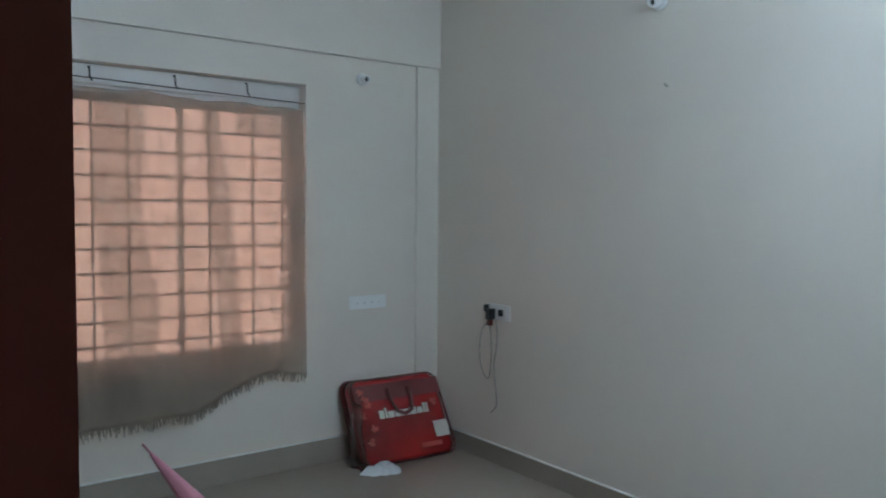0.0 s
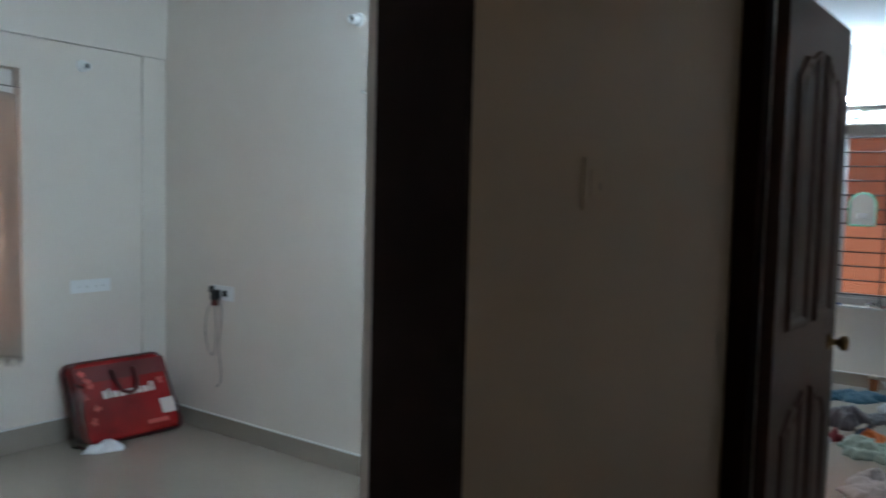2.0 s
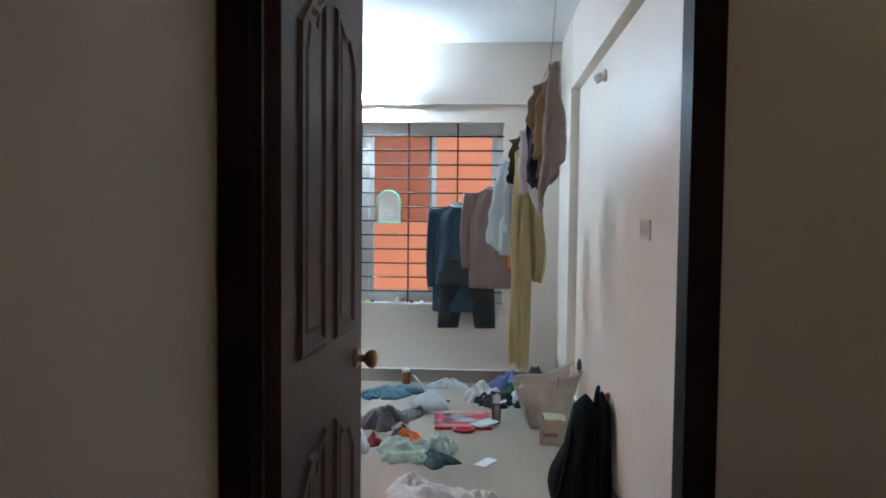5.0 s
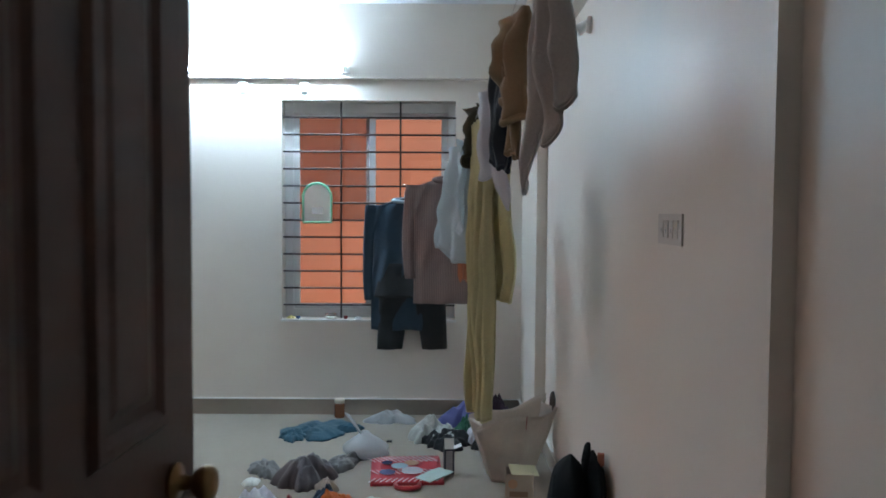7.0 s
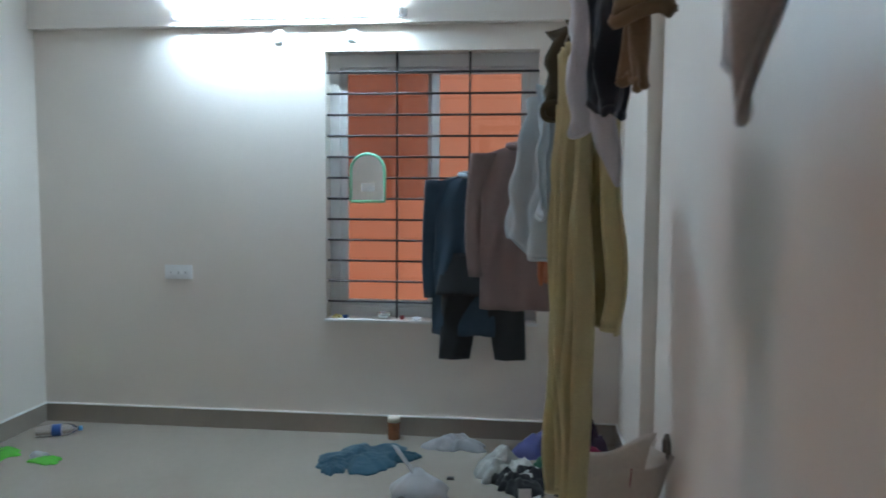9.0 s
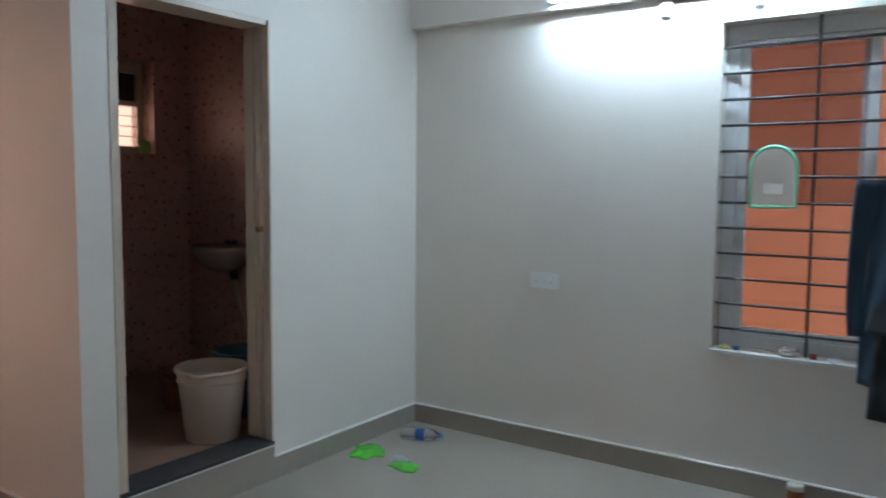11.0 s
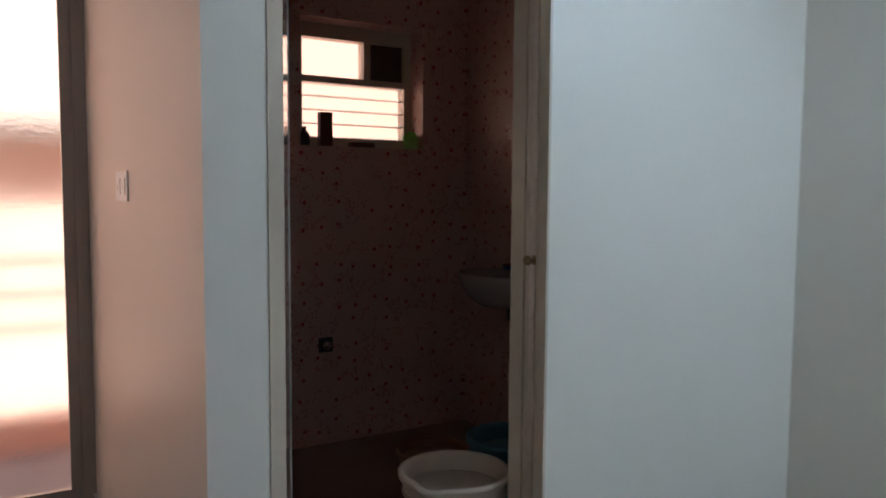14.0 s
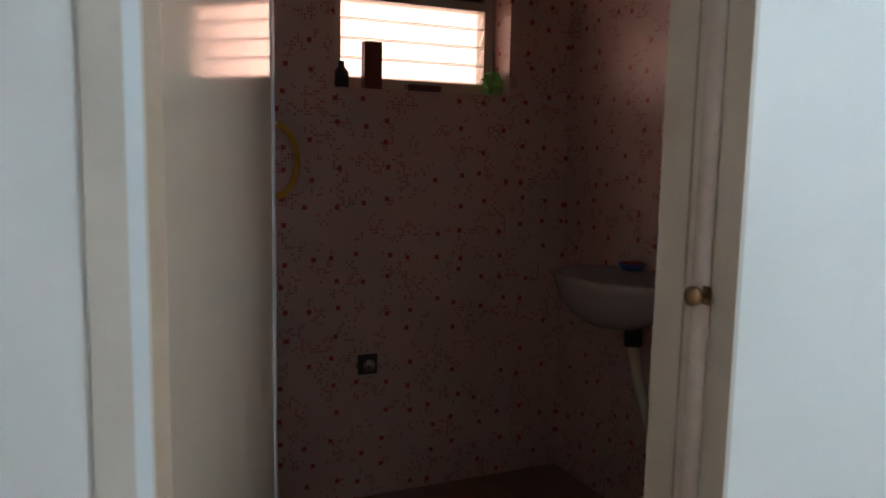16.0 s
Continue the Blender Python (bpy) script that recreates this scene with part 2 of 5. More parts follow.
def lathe(profile, sides=28, m=None):
    """A turned body round z from (radius, height) pairs."""
    bm = bmesh.new()
    rings = [[bm.verts.new((r * math.cos(2 * math.pi * k / sides), r * math.sin(2 * math.pi * k / sides), z)) for k in range(sides)] for r, z in profile]
    for a, b in zip(rings, rings[1:]):
        for k in range(sides):
            bm.faces.new((a[k], a[(k + 1) % sides], b[(k + 1) % sides], b[k]))
    if profile[0][0] > 1e-4:
        bm.faces.new(rings[0][::-1])
    if profile[-1][0] > 1e-4:
        bm.faces.new(rings[-1])
    bmesh.ops.remove_doubles(bm, verts=bm.verts, dist=1e-5)
    if m is not None:
        bmesh.ops.transform(bm, matrix=m, verts=bm.verts)
    return bm


def wall(name, axis, near, far, u0, u1, z0, z1, mat, holes=()):
    """A wall of thickness near..far across the axis, from u0 to u1 along the other, with rectangular holes (u0, u1, z0, z1)."""
    us = sorted({u0, u1, *[v for h in holes for v in h[:2]]})
    zs = sorted({z0, z1, *[v for h in holes for v in h[2:]]})
    bm = bmesh.new()
    cache = {}

    def vert(u, z, d):
        k = (u, z, d)
        if k not in cache:
            cache[k] = bm.verts.new((d, u, z) if axis == "x" else (u, d, z))
        return cache[k]

    def solid(i, j):
        if not (0 <= i < len(us) - 1 and 0 <= j < len(zs) - 1):
            return False
        u, z = (us[i] + us[i + 1]) / 2, (zs[j] + zs[j + 1]) / 2
        return not any(h[0] < u < h[1] and h[2] < z < h[3] for h in holes)

    for i in range(len(us) - 1):
        for j in range(len(zs) - 1):
            if not solid(i, j):
                continue
            a, b, c, e = us[i], us[i + 1], zs[j], zs[j + 1]
            for d in (near, far):
                bm.faces.new([vert(a, c, d), vert(b, c, d), vert(b, e, d), vert(a, e, d)])
            for di, dj, p, q in ((-1, 0, (a, c), (a, e)), (1, 0, (b, c), (b, e)), (0, -1, (a, c), (b, c)), (0, 1, (a, e), (b, e))):
                if not solid(i + di, j + dj):
                    bm.faces.new([vert(*p, near), vert(*q, near), vert(*q, far), vert(*p, far)])
    return tagged(link(name, bm, mat), "", "", "", "structure")


def slab(name, lo, hi, mat, label="", category="", bevel=0.0):
    return tagged(link(name, box(lo, hi), mat, None, False, bevel), label, category, "", "structure")

# ---- the large structure ----
TOP = 2.72
floor_ob = slab("floor", (-2.2, -1.8, -0.15), (6.8, 4.7, 0.0), FLOOR, "glossy beige vitrified tile floor", "floor")
slab("ceiling", (-2.2, -1.8, TOP), (6.8, 4.7, TOP + 0.12), CEIL, "plain white ceiling", "ceiling")
slab("ground", (-400, -400, -3.4), (400, 400, -3.2), CONCRETE, "dusty ground far below", "ground")

wall("wall_hall_north", "y", 0.600, 0.785, -2.0, 2.567, 0, TOP, PAINT, [(-0.215, 0.548, 0, 2.10)])
wall("wall_bedroom_door", "x", 1.876, 1.99, -1.6, 0.600, 0, TOP, PAINT, [(-0.367, 0.597, 0, 2.10)])
slab("wall_hall_south", (-2.0, -1.75, 0), (1.99, -1.6, TOP), PAINT)
slab("wall_hall_west", (-2.15, -1.75, 0), (-2.0, 4.43, TOP), PAINT)
slab("wall_south", (1.99, -0.74, 0), (6.8, -0.585, TOP), PAINT)
slab("wall_south_face", (2.84, -0.585, 0), (6.6, -0.54, TOP), PAINT)
slab("column_southeast", (5.82, -0.54, 0), (6.6, -0.480, TOP), PAINT)
slab("beam_south", (2.84, -0.54, 2.24), (5.82, -0.482, TOP), PAINT)
wall("wall_east", "x", 6.6, 6.8, -0.585, 4.65, 0, TOP, PAINT, [(-0.036, 1.121, 0.643, 2.10)])
slab("beam_east", (6.545, -0.480, 2.238), (6.6, 2.8, TOP), PAINT)
wall("wall_bath_south", "y", 2.80, 2.95, 4.569, 6.6, 0, TOP, PAINT, [(4.708, 5.493, 0.165, 2.10)])
slab("wall_bath_west", (4.569, 2.95, 0), (4.69, 4.55, TOP), PAINT)
wall("wall_balcony", "y", 4.55, 4.70, 2.567, 4.69, 0, TOP, PAINT, [(3.00, 4.565, 0, 2.30)])
slab("wall_alcove_west", (2.567, 0.600, 0), (2.72, 4.55, TOP), PAINT)
wall("wall_room_north", "y", 4.25, 4.43, -2.0, 2.567, 0, TOP, PAINT, [(0.42, 1.70, 0.62, 2.06)])
slab("beam_room_north", (-2.0, 4.215, 2.235), (2.567, 4.25, TOP), PAINT)
slab("column_room_northeast", (2.412, 4.232, 0), (2.567, 4.25, 2.235), PAINT)
slab("wall_room_west", (-2.0, 0.785, 0), (-1.85, 4.25, TOP), PAINT)

# bathroom shell, tiled inside
slab("bath_floor", (4.69, 2.951, 0.0), (6.6, 4.457, 0.172), BATHFLOOR, "brown anti-skid bathroom floor", "floor")
wall("wall_bath_north", "y", 4.457, 4.65, 4.69, 6.6, 0, TOP, TILE, [(5.43, 6.06, 1.555, 2.127)])
slab("wall_bath_east", (6.31, 2.95, 0.172), (6.6, 4.457, TOP), TILE)
slab("wall_bath_west_tiles", (4.69, 2.96, 0.172), (4.70, 4.457, TOP), TILE)
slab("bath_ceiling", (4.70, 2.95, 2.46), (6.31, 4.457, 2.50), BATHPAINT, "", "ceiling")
slab("threshold_bath", (4.709, 2.786, 0.166), (5.492, 2.95, 0.182), STONE, "dark polished stone threshold", "threshold", 0.003)


def skirting(name, axis, face, u0, u1, sign, h=0.103):
    """A tile skirting standing off the wall face, with a white cement line along its top."""
    a, b = sorted((face, face + sign * 0.011))
    c, d = sorted((face, face + sign * 0.014))
    lo = (a, u0, 0.0) if axis == "x" else (u0, a, 0.0)
    hi = (b, u1, h) if axis == "x" else (u1, b, h)
    root = slab(name, lo, hi, SKIRT, "beige skirting tile with a white cement edge", "baseboard", 0.0015)
    lo = (c, u0, h + 0.0005) if axis == "x" else (u0, c, h + 0.0005)
    hi = (d, u1, h + 0.007) if axis == "x" else (u1, d, h + 0.007)
    part("cement_line", box(lo, hi), GROUT, root)


skirting("baseboard_east", "x", 6.6, -0.480, 2.80, -1)
skirting("baseboard_bath_east", "y", 2.80, 5.493, 6.586, -1)
skirting("baseboard_bath_step", "y", 2.80, 4.70, 5.493, -1, 0.158)
skirting("baseboard_bath_west", "y", 2.80, 4.569, 4.70, -1)
skirting("baseboard_alcove_east", "x", 4.569, 2.80, 4.55, -1)
skirting("baseboard_alcove_west", "x", 2.72, 0.60, 4.55, 1)
skirting("baseboard_south", "y", -0.54, 2.84, 5.82, 1)
skirting("baseboard_column", "y", -0.480, 5.82, 6.586, 1)
skirting("baseboard_recess", "y", -0.585, 1.99, 2.84, 1)
skirting("baseboard_passage", "y", 0.60, 1.99, 2.71, -1)
skirting("baseboard_room_north", "y", 4.25, -1.85, 2.412, -1, 0.128)
skirting("baseboard_room_column", "y", 4.232, 2.412, 2.553, -1)
skirting("baseboard_room_east", "x", 2.567, 0.785, 4.232, -1)
skirting("baseboard_hall", "y", 0.60, 0.55, 1.876, -1)

# ---- outside ----
def neighbour(name, lo, hi, label, mat=ORANGE):
    root = thing(name, (0, 0, 0), label, "building", "", "structure")
    part("wall", box(lo, hi), mat, root)
    return root


north = neighbour("neighbour_house_north", (-6, 7.5, -3.2), (9, 11, 5.0), "sunlit peach painted neighbouring house across a narrow gap", material("peach_facade_paint", (0.86, 0.56, 0.45), 0.85, grain=0.04, scale=40, blotch=0.06, bump=0.2, bump_scale=90))
part("sunshade", box((4.1, 7.06, 1.74), (5.35, 7.5, 1.84)), CONCRETE, north, "grey concrete sunshade")
# added pale panel: bounces more sun so the frosted balcony glass looks whiter
part("brightening_panel", box((3.6, 7.44, -3.2), (5.35, 7.5, 3.4)), material("pale_pink_brightener", (0.91, 0.69, 0.57), 0.85, grain=0.04, scale=40, blotch=0.06, bump=0.2, bump_scale=90), north, "pale pink panel added to brighten the balcony glass")
part("parapet", box((-6, 7.45, 5.0), (9, 7.65, 5.2)), CONCRETE, north)
east = neighbour("neighbour_house_east", (8.0, -6, -3.2), (11, 6.0, 4.4), "orange painted neighbouring house close to the window")
part("roof_edge", box((7.9, -6, 4.4), (11, 6.0, 4.55)), CONCRETE, east)
slab("balcony_slab", (2.6, 4.70, -0.15), (4.75, 5.75, -0.02), CONCRETE, "", "balcony")
slab("balcony_parapet", (2.6, 5.63, -0.02), (4.75, 5.75, 0.16), MATS["peach_facade_paint"], "low orange balcony kerb", "parapet")
brail = thing("balcony_rail", (0, 0, 0), "plain steel rail on the balcony wall", "railing")
for z in (0.62, 0.80, 0.98):
    part("rail", rod([(2.6, 5.69, z), (4.75, 5.69, z)], 0.016), ALU, brail)
for x in (2.7, 3.4, 4.1, 4.7):
    part("post", rod([(x, 5.69, 0.16), (x, 5.69, 0.99)], 0.016), ALU, brail)

# ---- doors ----
def frame_jambs(root, axis, face0, face1, u0, u1, top, mat, w, rebate=0.03, first="jamb"):
    """Two jambs and a head of a door frame, each with a rebate for the leaf."""
    mid = face0 + (face1 - face0) * 0.62

    def bx(a0, a1, b0, b1, z0, z1):
        lo, hi = (a0, b0, z0), (a1, b1, z1)
        return (lo, hi) if axis == "y" else ((b0, a0, z0), (b1, a1, z1))

    for s, u in ((1, u0), (-1, u1)):
        bm = bmesh.new()
        for (d0, d1, ww) in ((face0, mid, w), (mid, face1, w - rebate)):
            a, b = sorted((u, u + s * ww))
            add_box(bm, *bx(a, b, d0, d1, 0.0, top))
        part("jamb", bm, mat, root, "", False, 0.003)
    bm = bmesh.new()
    for (d0, d1, ww) in ((face0, mid, w), (mid, face1, w - rebate)):
        add_box(bm, *bx(u0 + w, u1 - w, d0, d1, top - ww, top))
    part("head", bm, mat, root, "", False, 0.003)


# lighter copy of the frame wood: the light on the left jamb is in its colour
FRAMEWOOD_LIT = material("red_brown_wood_lit", (0.33, 0.155, 0.14), 0.4, grain=0.2, scale=14, blotch=0.2, bump=0.08, bump_scale=60)
door_1 = thing("door_1", (0, 0, 0), "dark polished wooden door frame of the empty room", "door frame", "", "structure")
# right jamb of the same frame, its shade given by the near-black wood
part("jamb", box((0.536, 0.592, 0.0), (0.547, 0.757, 2.09)), DARKWOOD, door_1, "", False, 0.002)
bm = bmesh.new()
add_box(bm, (-0.214, 0.592, 0.0), (-0.204, 0.745, 2.09))
add_box(bm, (-0.214, 0.745, 0.0), (-0.185, 0.772, 2.09))
add_box(bm, (-0.214, 0.772, 0.0), (-0.148, 0.791, 2.09))
part("jamb", bm, FRAMEWOOD_LIT, door_1, "", False, 0.003)
part("head", box((-0.204, 0.592, 2.085), (0.536, 0.744, 2.099)), DARKWOOD, door_1, "", False, 0.002)
door_2 = thing("door_2", (0, 0, 0), "open brown panelled bedroom door in a dark frame", "door", "", "structure")
frame_jambs(door_2, "x", 1.864, 2.0, -0.367, 0.597, 2.10, DARKWOOD, 0.062)


def panel_leaf(root, width, height, thick):
    """A moulded door leaf in its own frame: hinge at x 0, face towards -y. Two tall arched panels over two short ones, on both sides."""
    bm = bmesh.new()
    add_box(bm, (0, 0, 0.012), (width, thick, height))
    leaf = part("leaf", bm, LEAFWOOD, root, "brown moulded door leaf", False, 0.003)
    s, gap = 0.105, 0.085
    pw = (width - 2 * s - gap) / 2
    for side in (0, 1):
        for k in range(2):
            x0 = s + k * (pw + gap)
            for z0, z1, arch in ((1.06, height - 0.13, True), (0.17, 0.86, True)):
                bm = bmesh.new()
                lift = 0.10 if k == 0 else -0.10
                tl, tr = (z1 - max(lift, 0), z1 - max(-lift, 0))

                def ring(inset, y):
                    pts = [(x0 + inset, z0 + inset), (x0 + pw - inset, z0 + inset), (x0 + pw - inset, tr - inset), (x0 + pw * 0.62, max(tl, tr) * 0.65 + min(tl, tr) * 0.35 - inset),
                           (x0 + pw * 0.38, max(tl, tr) * 0.65 + min(tl, tr) * 0.35 - inset), (x0 + inset, tl - inset)]
                    yy = -y if side == 0 else thick + y
                    return [bm.verts.new((px, yy, pz)) for px, pz in pts]

                rings = [ring(0, 0.0005), ring(0.008, 0.010), ring(0.022, 0.010), ring(0.034, 0.002), ring(0.05, 0.002), ring(0.062, 0.006)]
                for a, b in zip(rings, rings[1:]):
                    for i in range(6):
                        bm.faces.new((a[i], a[(i + 1) % 6], b[(i + 1) % 6], b[i]))
                bm.faces.new(rings[-1])
                part("panel_moulding", bm, LEAFWOOD, leaf)
    for side, sgn in ((0.0, -1), (thick, 1)):
        m = Matrix.Translation((width - 0.075, side, 0.968)) @ Matrix.Rotation(radians(90 * -sgn), 4, "X") @ Matrix.Scale(0.88, 4)
        part("knob", lathe([(0.033, 0.0), (0.033, 0.006), (0.014, 0.010), (0.012, 0.030), (0.02, 0.036), (0.029, 0.046), (0.031, 0.058), (0.026, 0.068), (0.012, 0.072), (0, 0.0725)], 24, m), BRASS, leaf, "tarnished brass round knob", True)
    return leaf


leaf_b = panel_leaf(door_2, 0.72, 2.03, 0.036)
leaf_b.matrix_world = pose(1.925, 0.488, 0, 0, 0, -3.5)
for z in (0.25, 1.05, 1.85):
    part("hinge", rod([(1.985, 0.53, z - 0.05), (1.985, 0.53, z + 0.05)], 0.007), BRASS, door_2)

# bathroom door: PVC frame and an open glossy leaf
door_3 = thing("door_3", (0, 0, 0), "open glossy cream bathroom door in a beige frame", "door", "", "structure")
bm = bmesh.new()
add_box(bm, (5.4885, 2.7965, 0.183), (5.4925, 2.956, 2.09))
for y0, y1, d in ((2.7965, 2.833, 0.004), (2.896, 2.956, 0.005)):
    add_box(bm, (5.4885 - d, y0, 0.183), (5.4885, y1, 2.09))
part("jamb", bm, PVCFRAME, door_3, "", False, 0.002)
bm = bmesh.new()
bead = [bm.verts.new((5.4884 - 0.012 * math.sin(a), 2.8635 - 0.0175 * math.cos(a), 0.184)) for a in (math.pi * k / 10 for k in range(11))]
lift = bmesh.ops.extrude_face_region(bm, geom=[bm.faces.new(bead)])
bmesh.ops.translate(bm, vec=(0, 0, 1.904), verts=[v for v in lift["geom"] if isinstance(v, bmesh.types.BMVert)])
part("bead", bm, WORNPAINT, door_3, "worn cream painted bead", True)
bm = bmesh.new()
add_box(bm, (4.7085, 2.7965, 0.183), (4.744, 2.883, 2.09))
add_box(bm, (4.7085, 2.898, 0.183), (4.768, 2.956, 2.09))
part("jamb", bm, PVCFRAME, door_3, "", False, 0.002)
part("seal_strip", box((4.7195, 2.884, 0.185), (4.764, 2.897, 2.08)), ALU, door_3, "pale seal strip")
bm = bmesh.new()
add_box(bm, (4.745, 2.7965, 2.075), (5.471, 2.956, 2.0985))
part("head", bm, PVCFRAME, door_3, "", False, 0.002)
hinge = Vector((4.775, 2.945, 0.19))
tip = Vector((5.025, 3.56, 0.19))
leaf_m = Matrix.Translation(hinge) @ Matrix.Rotation(math.atan2(tip.y - hinge.y, tip.x - hinge.x), 4, "Z")
leaf_c = part("leaf", box((0, -0.014, 0.0), (0.665, 0.014, 1.84)), PVC, door_3, "glossy cream PVC leaf", False, 0.003)
leaf_c.matrix_world = leaf_m
part("edge_strip", box((0.655, -0.017, 0.002), (0.675, 0.017, 1.838)), ALU, leaf_c, "pale edge strip", False, 0.002)
for z in (0.28, 1.6):
    part("hinge", rod([(hinge.x - 0.006, hinge.y - 0.004, 0.19 + z), (hinge.x - 0.006, hinge.y - 0.004, 0.28 + z)], 0.006), CHROME, door_3)
m = Matrix.Translation((5.4800, 2.848, 1.168)) @ Matrix.Rotation(radians(-90), 4, "Y")
part("strike_plate", box((5.4790, 2.838, 1.155), (5.4804, 2.858, 1.181)), BRASS, door_3, "worn brass bolt plate")
part("bolt_knob", lathe([(0.006, 0), (0.006, 0.012), (0.013, 0.016), (0.014, 0.026), (0.008, 0.031), (0, 0.032)], 18, m), BRASS, door_3, "small brass bolt knob", True)
part("keyhole", lathe([(0.008, 0), (0.008, 0.003), (0, 0.0031)], 14, Matrix.Translation((5.488, 2.904, 1.172)) @ Matrix.Rotation(radians(-90), 4, "Y")), BLACK, door_3)

# balcony door: two framed panes of frosted glass
door_4 = thing("door_4", (0, 0, 0), "aluminium balcony door with tall frosted glass panes", "door", "", "structure")
bm = bmesh.new()
add_box(bm, (4.520, 4.535, 0.0), (4.568, 4.62, 2.30))
add_box(bm, (3.00, 4.535, 0.0), (3.048, 4.62, 2.30))
add_box(bm, (3.048, 4.535, 2.255), (4.520, 4.62, 2.30))
add_box(bm, (3.048, 4.535, 0.0), (4.520, 4.62, 0.045))
part("outer_frame", bm, BROWNALU, door_4, "", False, 0.002)
for x0, x1, y in ((3.74, 4.519, 4.56), (3.049, 3.79, 4.595)):
    bm = bmesh.new()
    add_box(bm, (x0, y - 0.012, 0.046), (x0 + 0.045, y + 0.018, 2.254))
    add_box(bm, (x1 - 0.042, y - 0.012, 0.046), (x1, y + 0.018, 2.254))
    add_box(bm, (x0 + 0.045, y - 0.012, 0.046), (x1 - 0.042, y + 0.018, 0.138))
    add_box(bm, (x0 + 0.045, y - 0.012, 2.19), (x1 - 0.042, y + 0.018, 2.254))
    sash = part("sash", bm, BROWNALU, door_4, "", False, 0.002)
    pane = part("pane", box((x0 + 0.0452, y, 0.1382), (x1 - 0.0422, y + 0.005, 2.1898)), FROST, sash, "bright frosted glass")
    pane.visible_shadow = False

# ---- windows ----
def bar_grille(root, axis, at, u0, u1, z0, z1, zs, us, r):
    for z in zs:
        pts = [(at, u0, z), (at, u1, z)] if axis == "x" else [(u0, at, z), (u1, at, z)]
        part("grille_bar", rod(pts, r, 6), IRON, root)
    for u in us:
        pts = [(at + 0.012, u, z0), (at + 0.012, u, z1)] if axis == "x" else [(u, at + 0.012, z0), (u, at + 0.012, z1)]
        part("grille_bar", rod(pts, r, 6), IRON, root)


window_1 = thing("window_1", (0, 0, 0), "sliding aluminium window behind a black iron grille", "window", "", "structure")
bm = bmesh.new()
add_box(bm, (6.70, -0.034, 0.645), (6.775, 0.02, 2.098))
add_box(bm, (6.70, 1.064, 0.645), (6.775, 1.119, 2.098))
add_box(bm, (6.70, 0.02, 0.645), (6.775, 1.064, 0.70))
add_box(bm, (6.70, 0.02, 2.03), (6.775, 1.064, 2.098))
part("window_frame", bm, ALU, window_1, "", False, 0.002)
for y0, y1, x in ((0.021, 0.575, 6.745), (0.508, 1.063, 6.715)):
    bm = bmesh.new()
    for a, b, c, d in ((y0, y0 + 0.04, 0.702, 2.028), (y1 - 0.04, y1, 0.702, 2.028), (y0 + 0.04, y1 - 0.04, 0.702, 0.738), (y0 + 0.04, y1 - 0.04, 1.995, 2.028)):
        add_box(bm, (x, a, c), (x + 0.024, b, d))
    sash = part("sash", bm, ALU, window_1, "", False, 0.002)
    pane = part("pane", box((x + 0.01, y0 + 0.0405, 0.7385), (x + 0.014, y1 - 0.0405, 1.9945)), CLEAR, sash)
    pane.visible_shadow = False
part("tinted_film", box((6.712, 0.549, 1.30), (6.7145, 1.022, 1.994)), TINT, window_1, "brown tinted upper glass").visible_shadow = False
bar_grille(window_1, "x", 6.635, -0.034, 1.119, 0.645, 2.098, [1.992 - 0.1141 * k for k in range(12)], (0.335, 0.732), 0.0065)
part("window_sill", box((6.585, -0.045, 0.628), (6.70, 1.13, 0.6425)), GROUT, window_1, "white painted sill", False, 0.003)

window_2 = thing("window_2", (0, 0, 0), "white framed window with a grille behind a thin curtain", "window", "", "structure")
bm = bmesh.new()
add_box(bm, (0.422, 4.33, 0.622), (0.475, 4.40, 2.058))
add_box(bm, (1.645, 4.33, 0.622), (1.698, 4.40, 2.058))
add_box(bm, (0.475, 4.33, 0.622), (1.645, 4.40, 0.675))
add_box(bm, (0.475, 4.325, 1.90), (1.645, 4.40, 2.058))
add_box(bm, (0.475, 4.31, 1.965), (1.645, 4.325, 1.985))
add_box(bm, (1.052, 4.34, 0.675), (1.074, 4.39, 1.99))
part("window_frame", bm, ALU, window_2, "", False, 0.002)
pane = part("pane", box((0.476, 4.362, 0.676), (1.051, 4.366, 1.899)), CLEAR, window_2)
pane.visible_shadow = False
pane = part("pane", box((1.075, 4.362, 0.676), (1.644, 4.366, 1.899)), CLEAR, window_2)
pane.visible_shadow = False
bar_grille(window_2, "y", 4.29, 0.422, 1.698, 0.622, 1.92, [0.75 + 0.1141 * k for k in range(11)], (0.47, 0.64, 0.80, 1.19, 1.42, 1.585), 0.0065)

window_3 = thing("window_3", (0, 0, 0), "small bathroom window with glass louvres", "window", "", "structure")
bm = bmesh.new()
add_box(bm, (5.432, 4.575, 1.557), (5.485, 4.64, 2.125))
add_box(bm, (6.02, 4.575, 1.557), (6.058, 4.64, 2.125))
add_box(bm, (5.485, 4.575, 1.557), (6.02, 4.64, 1.60))
add_box(bm, (5.485, 4.575, 2.06), (6.02, 4.64, 2.125))
add_box(bm, (5.485, 4.575, 1.855), (6.02, 4.64, 1.885))
add_box(bm, (5.80, 4.575, 1.885), (5.835, 4.64, 2.06))
part("window_frame", bm, PVCFRAME, window_3, "", False, 0.002)
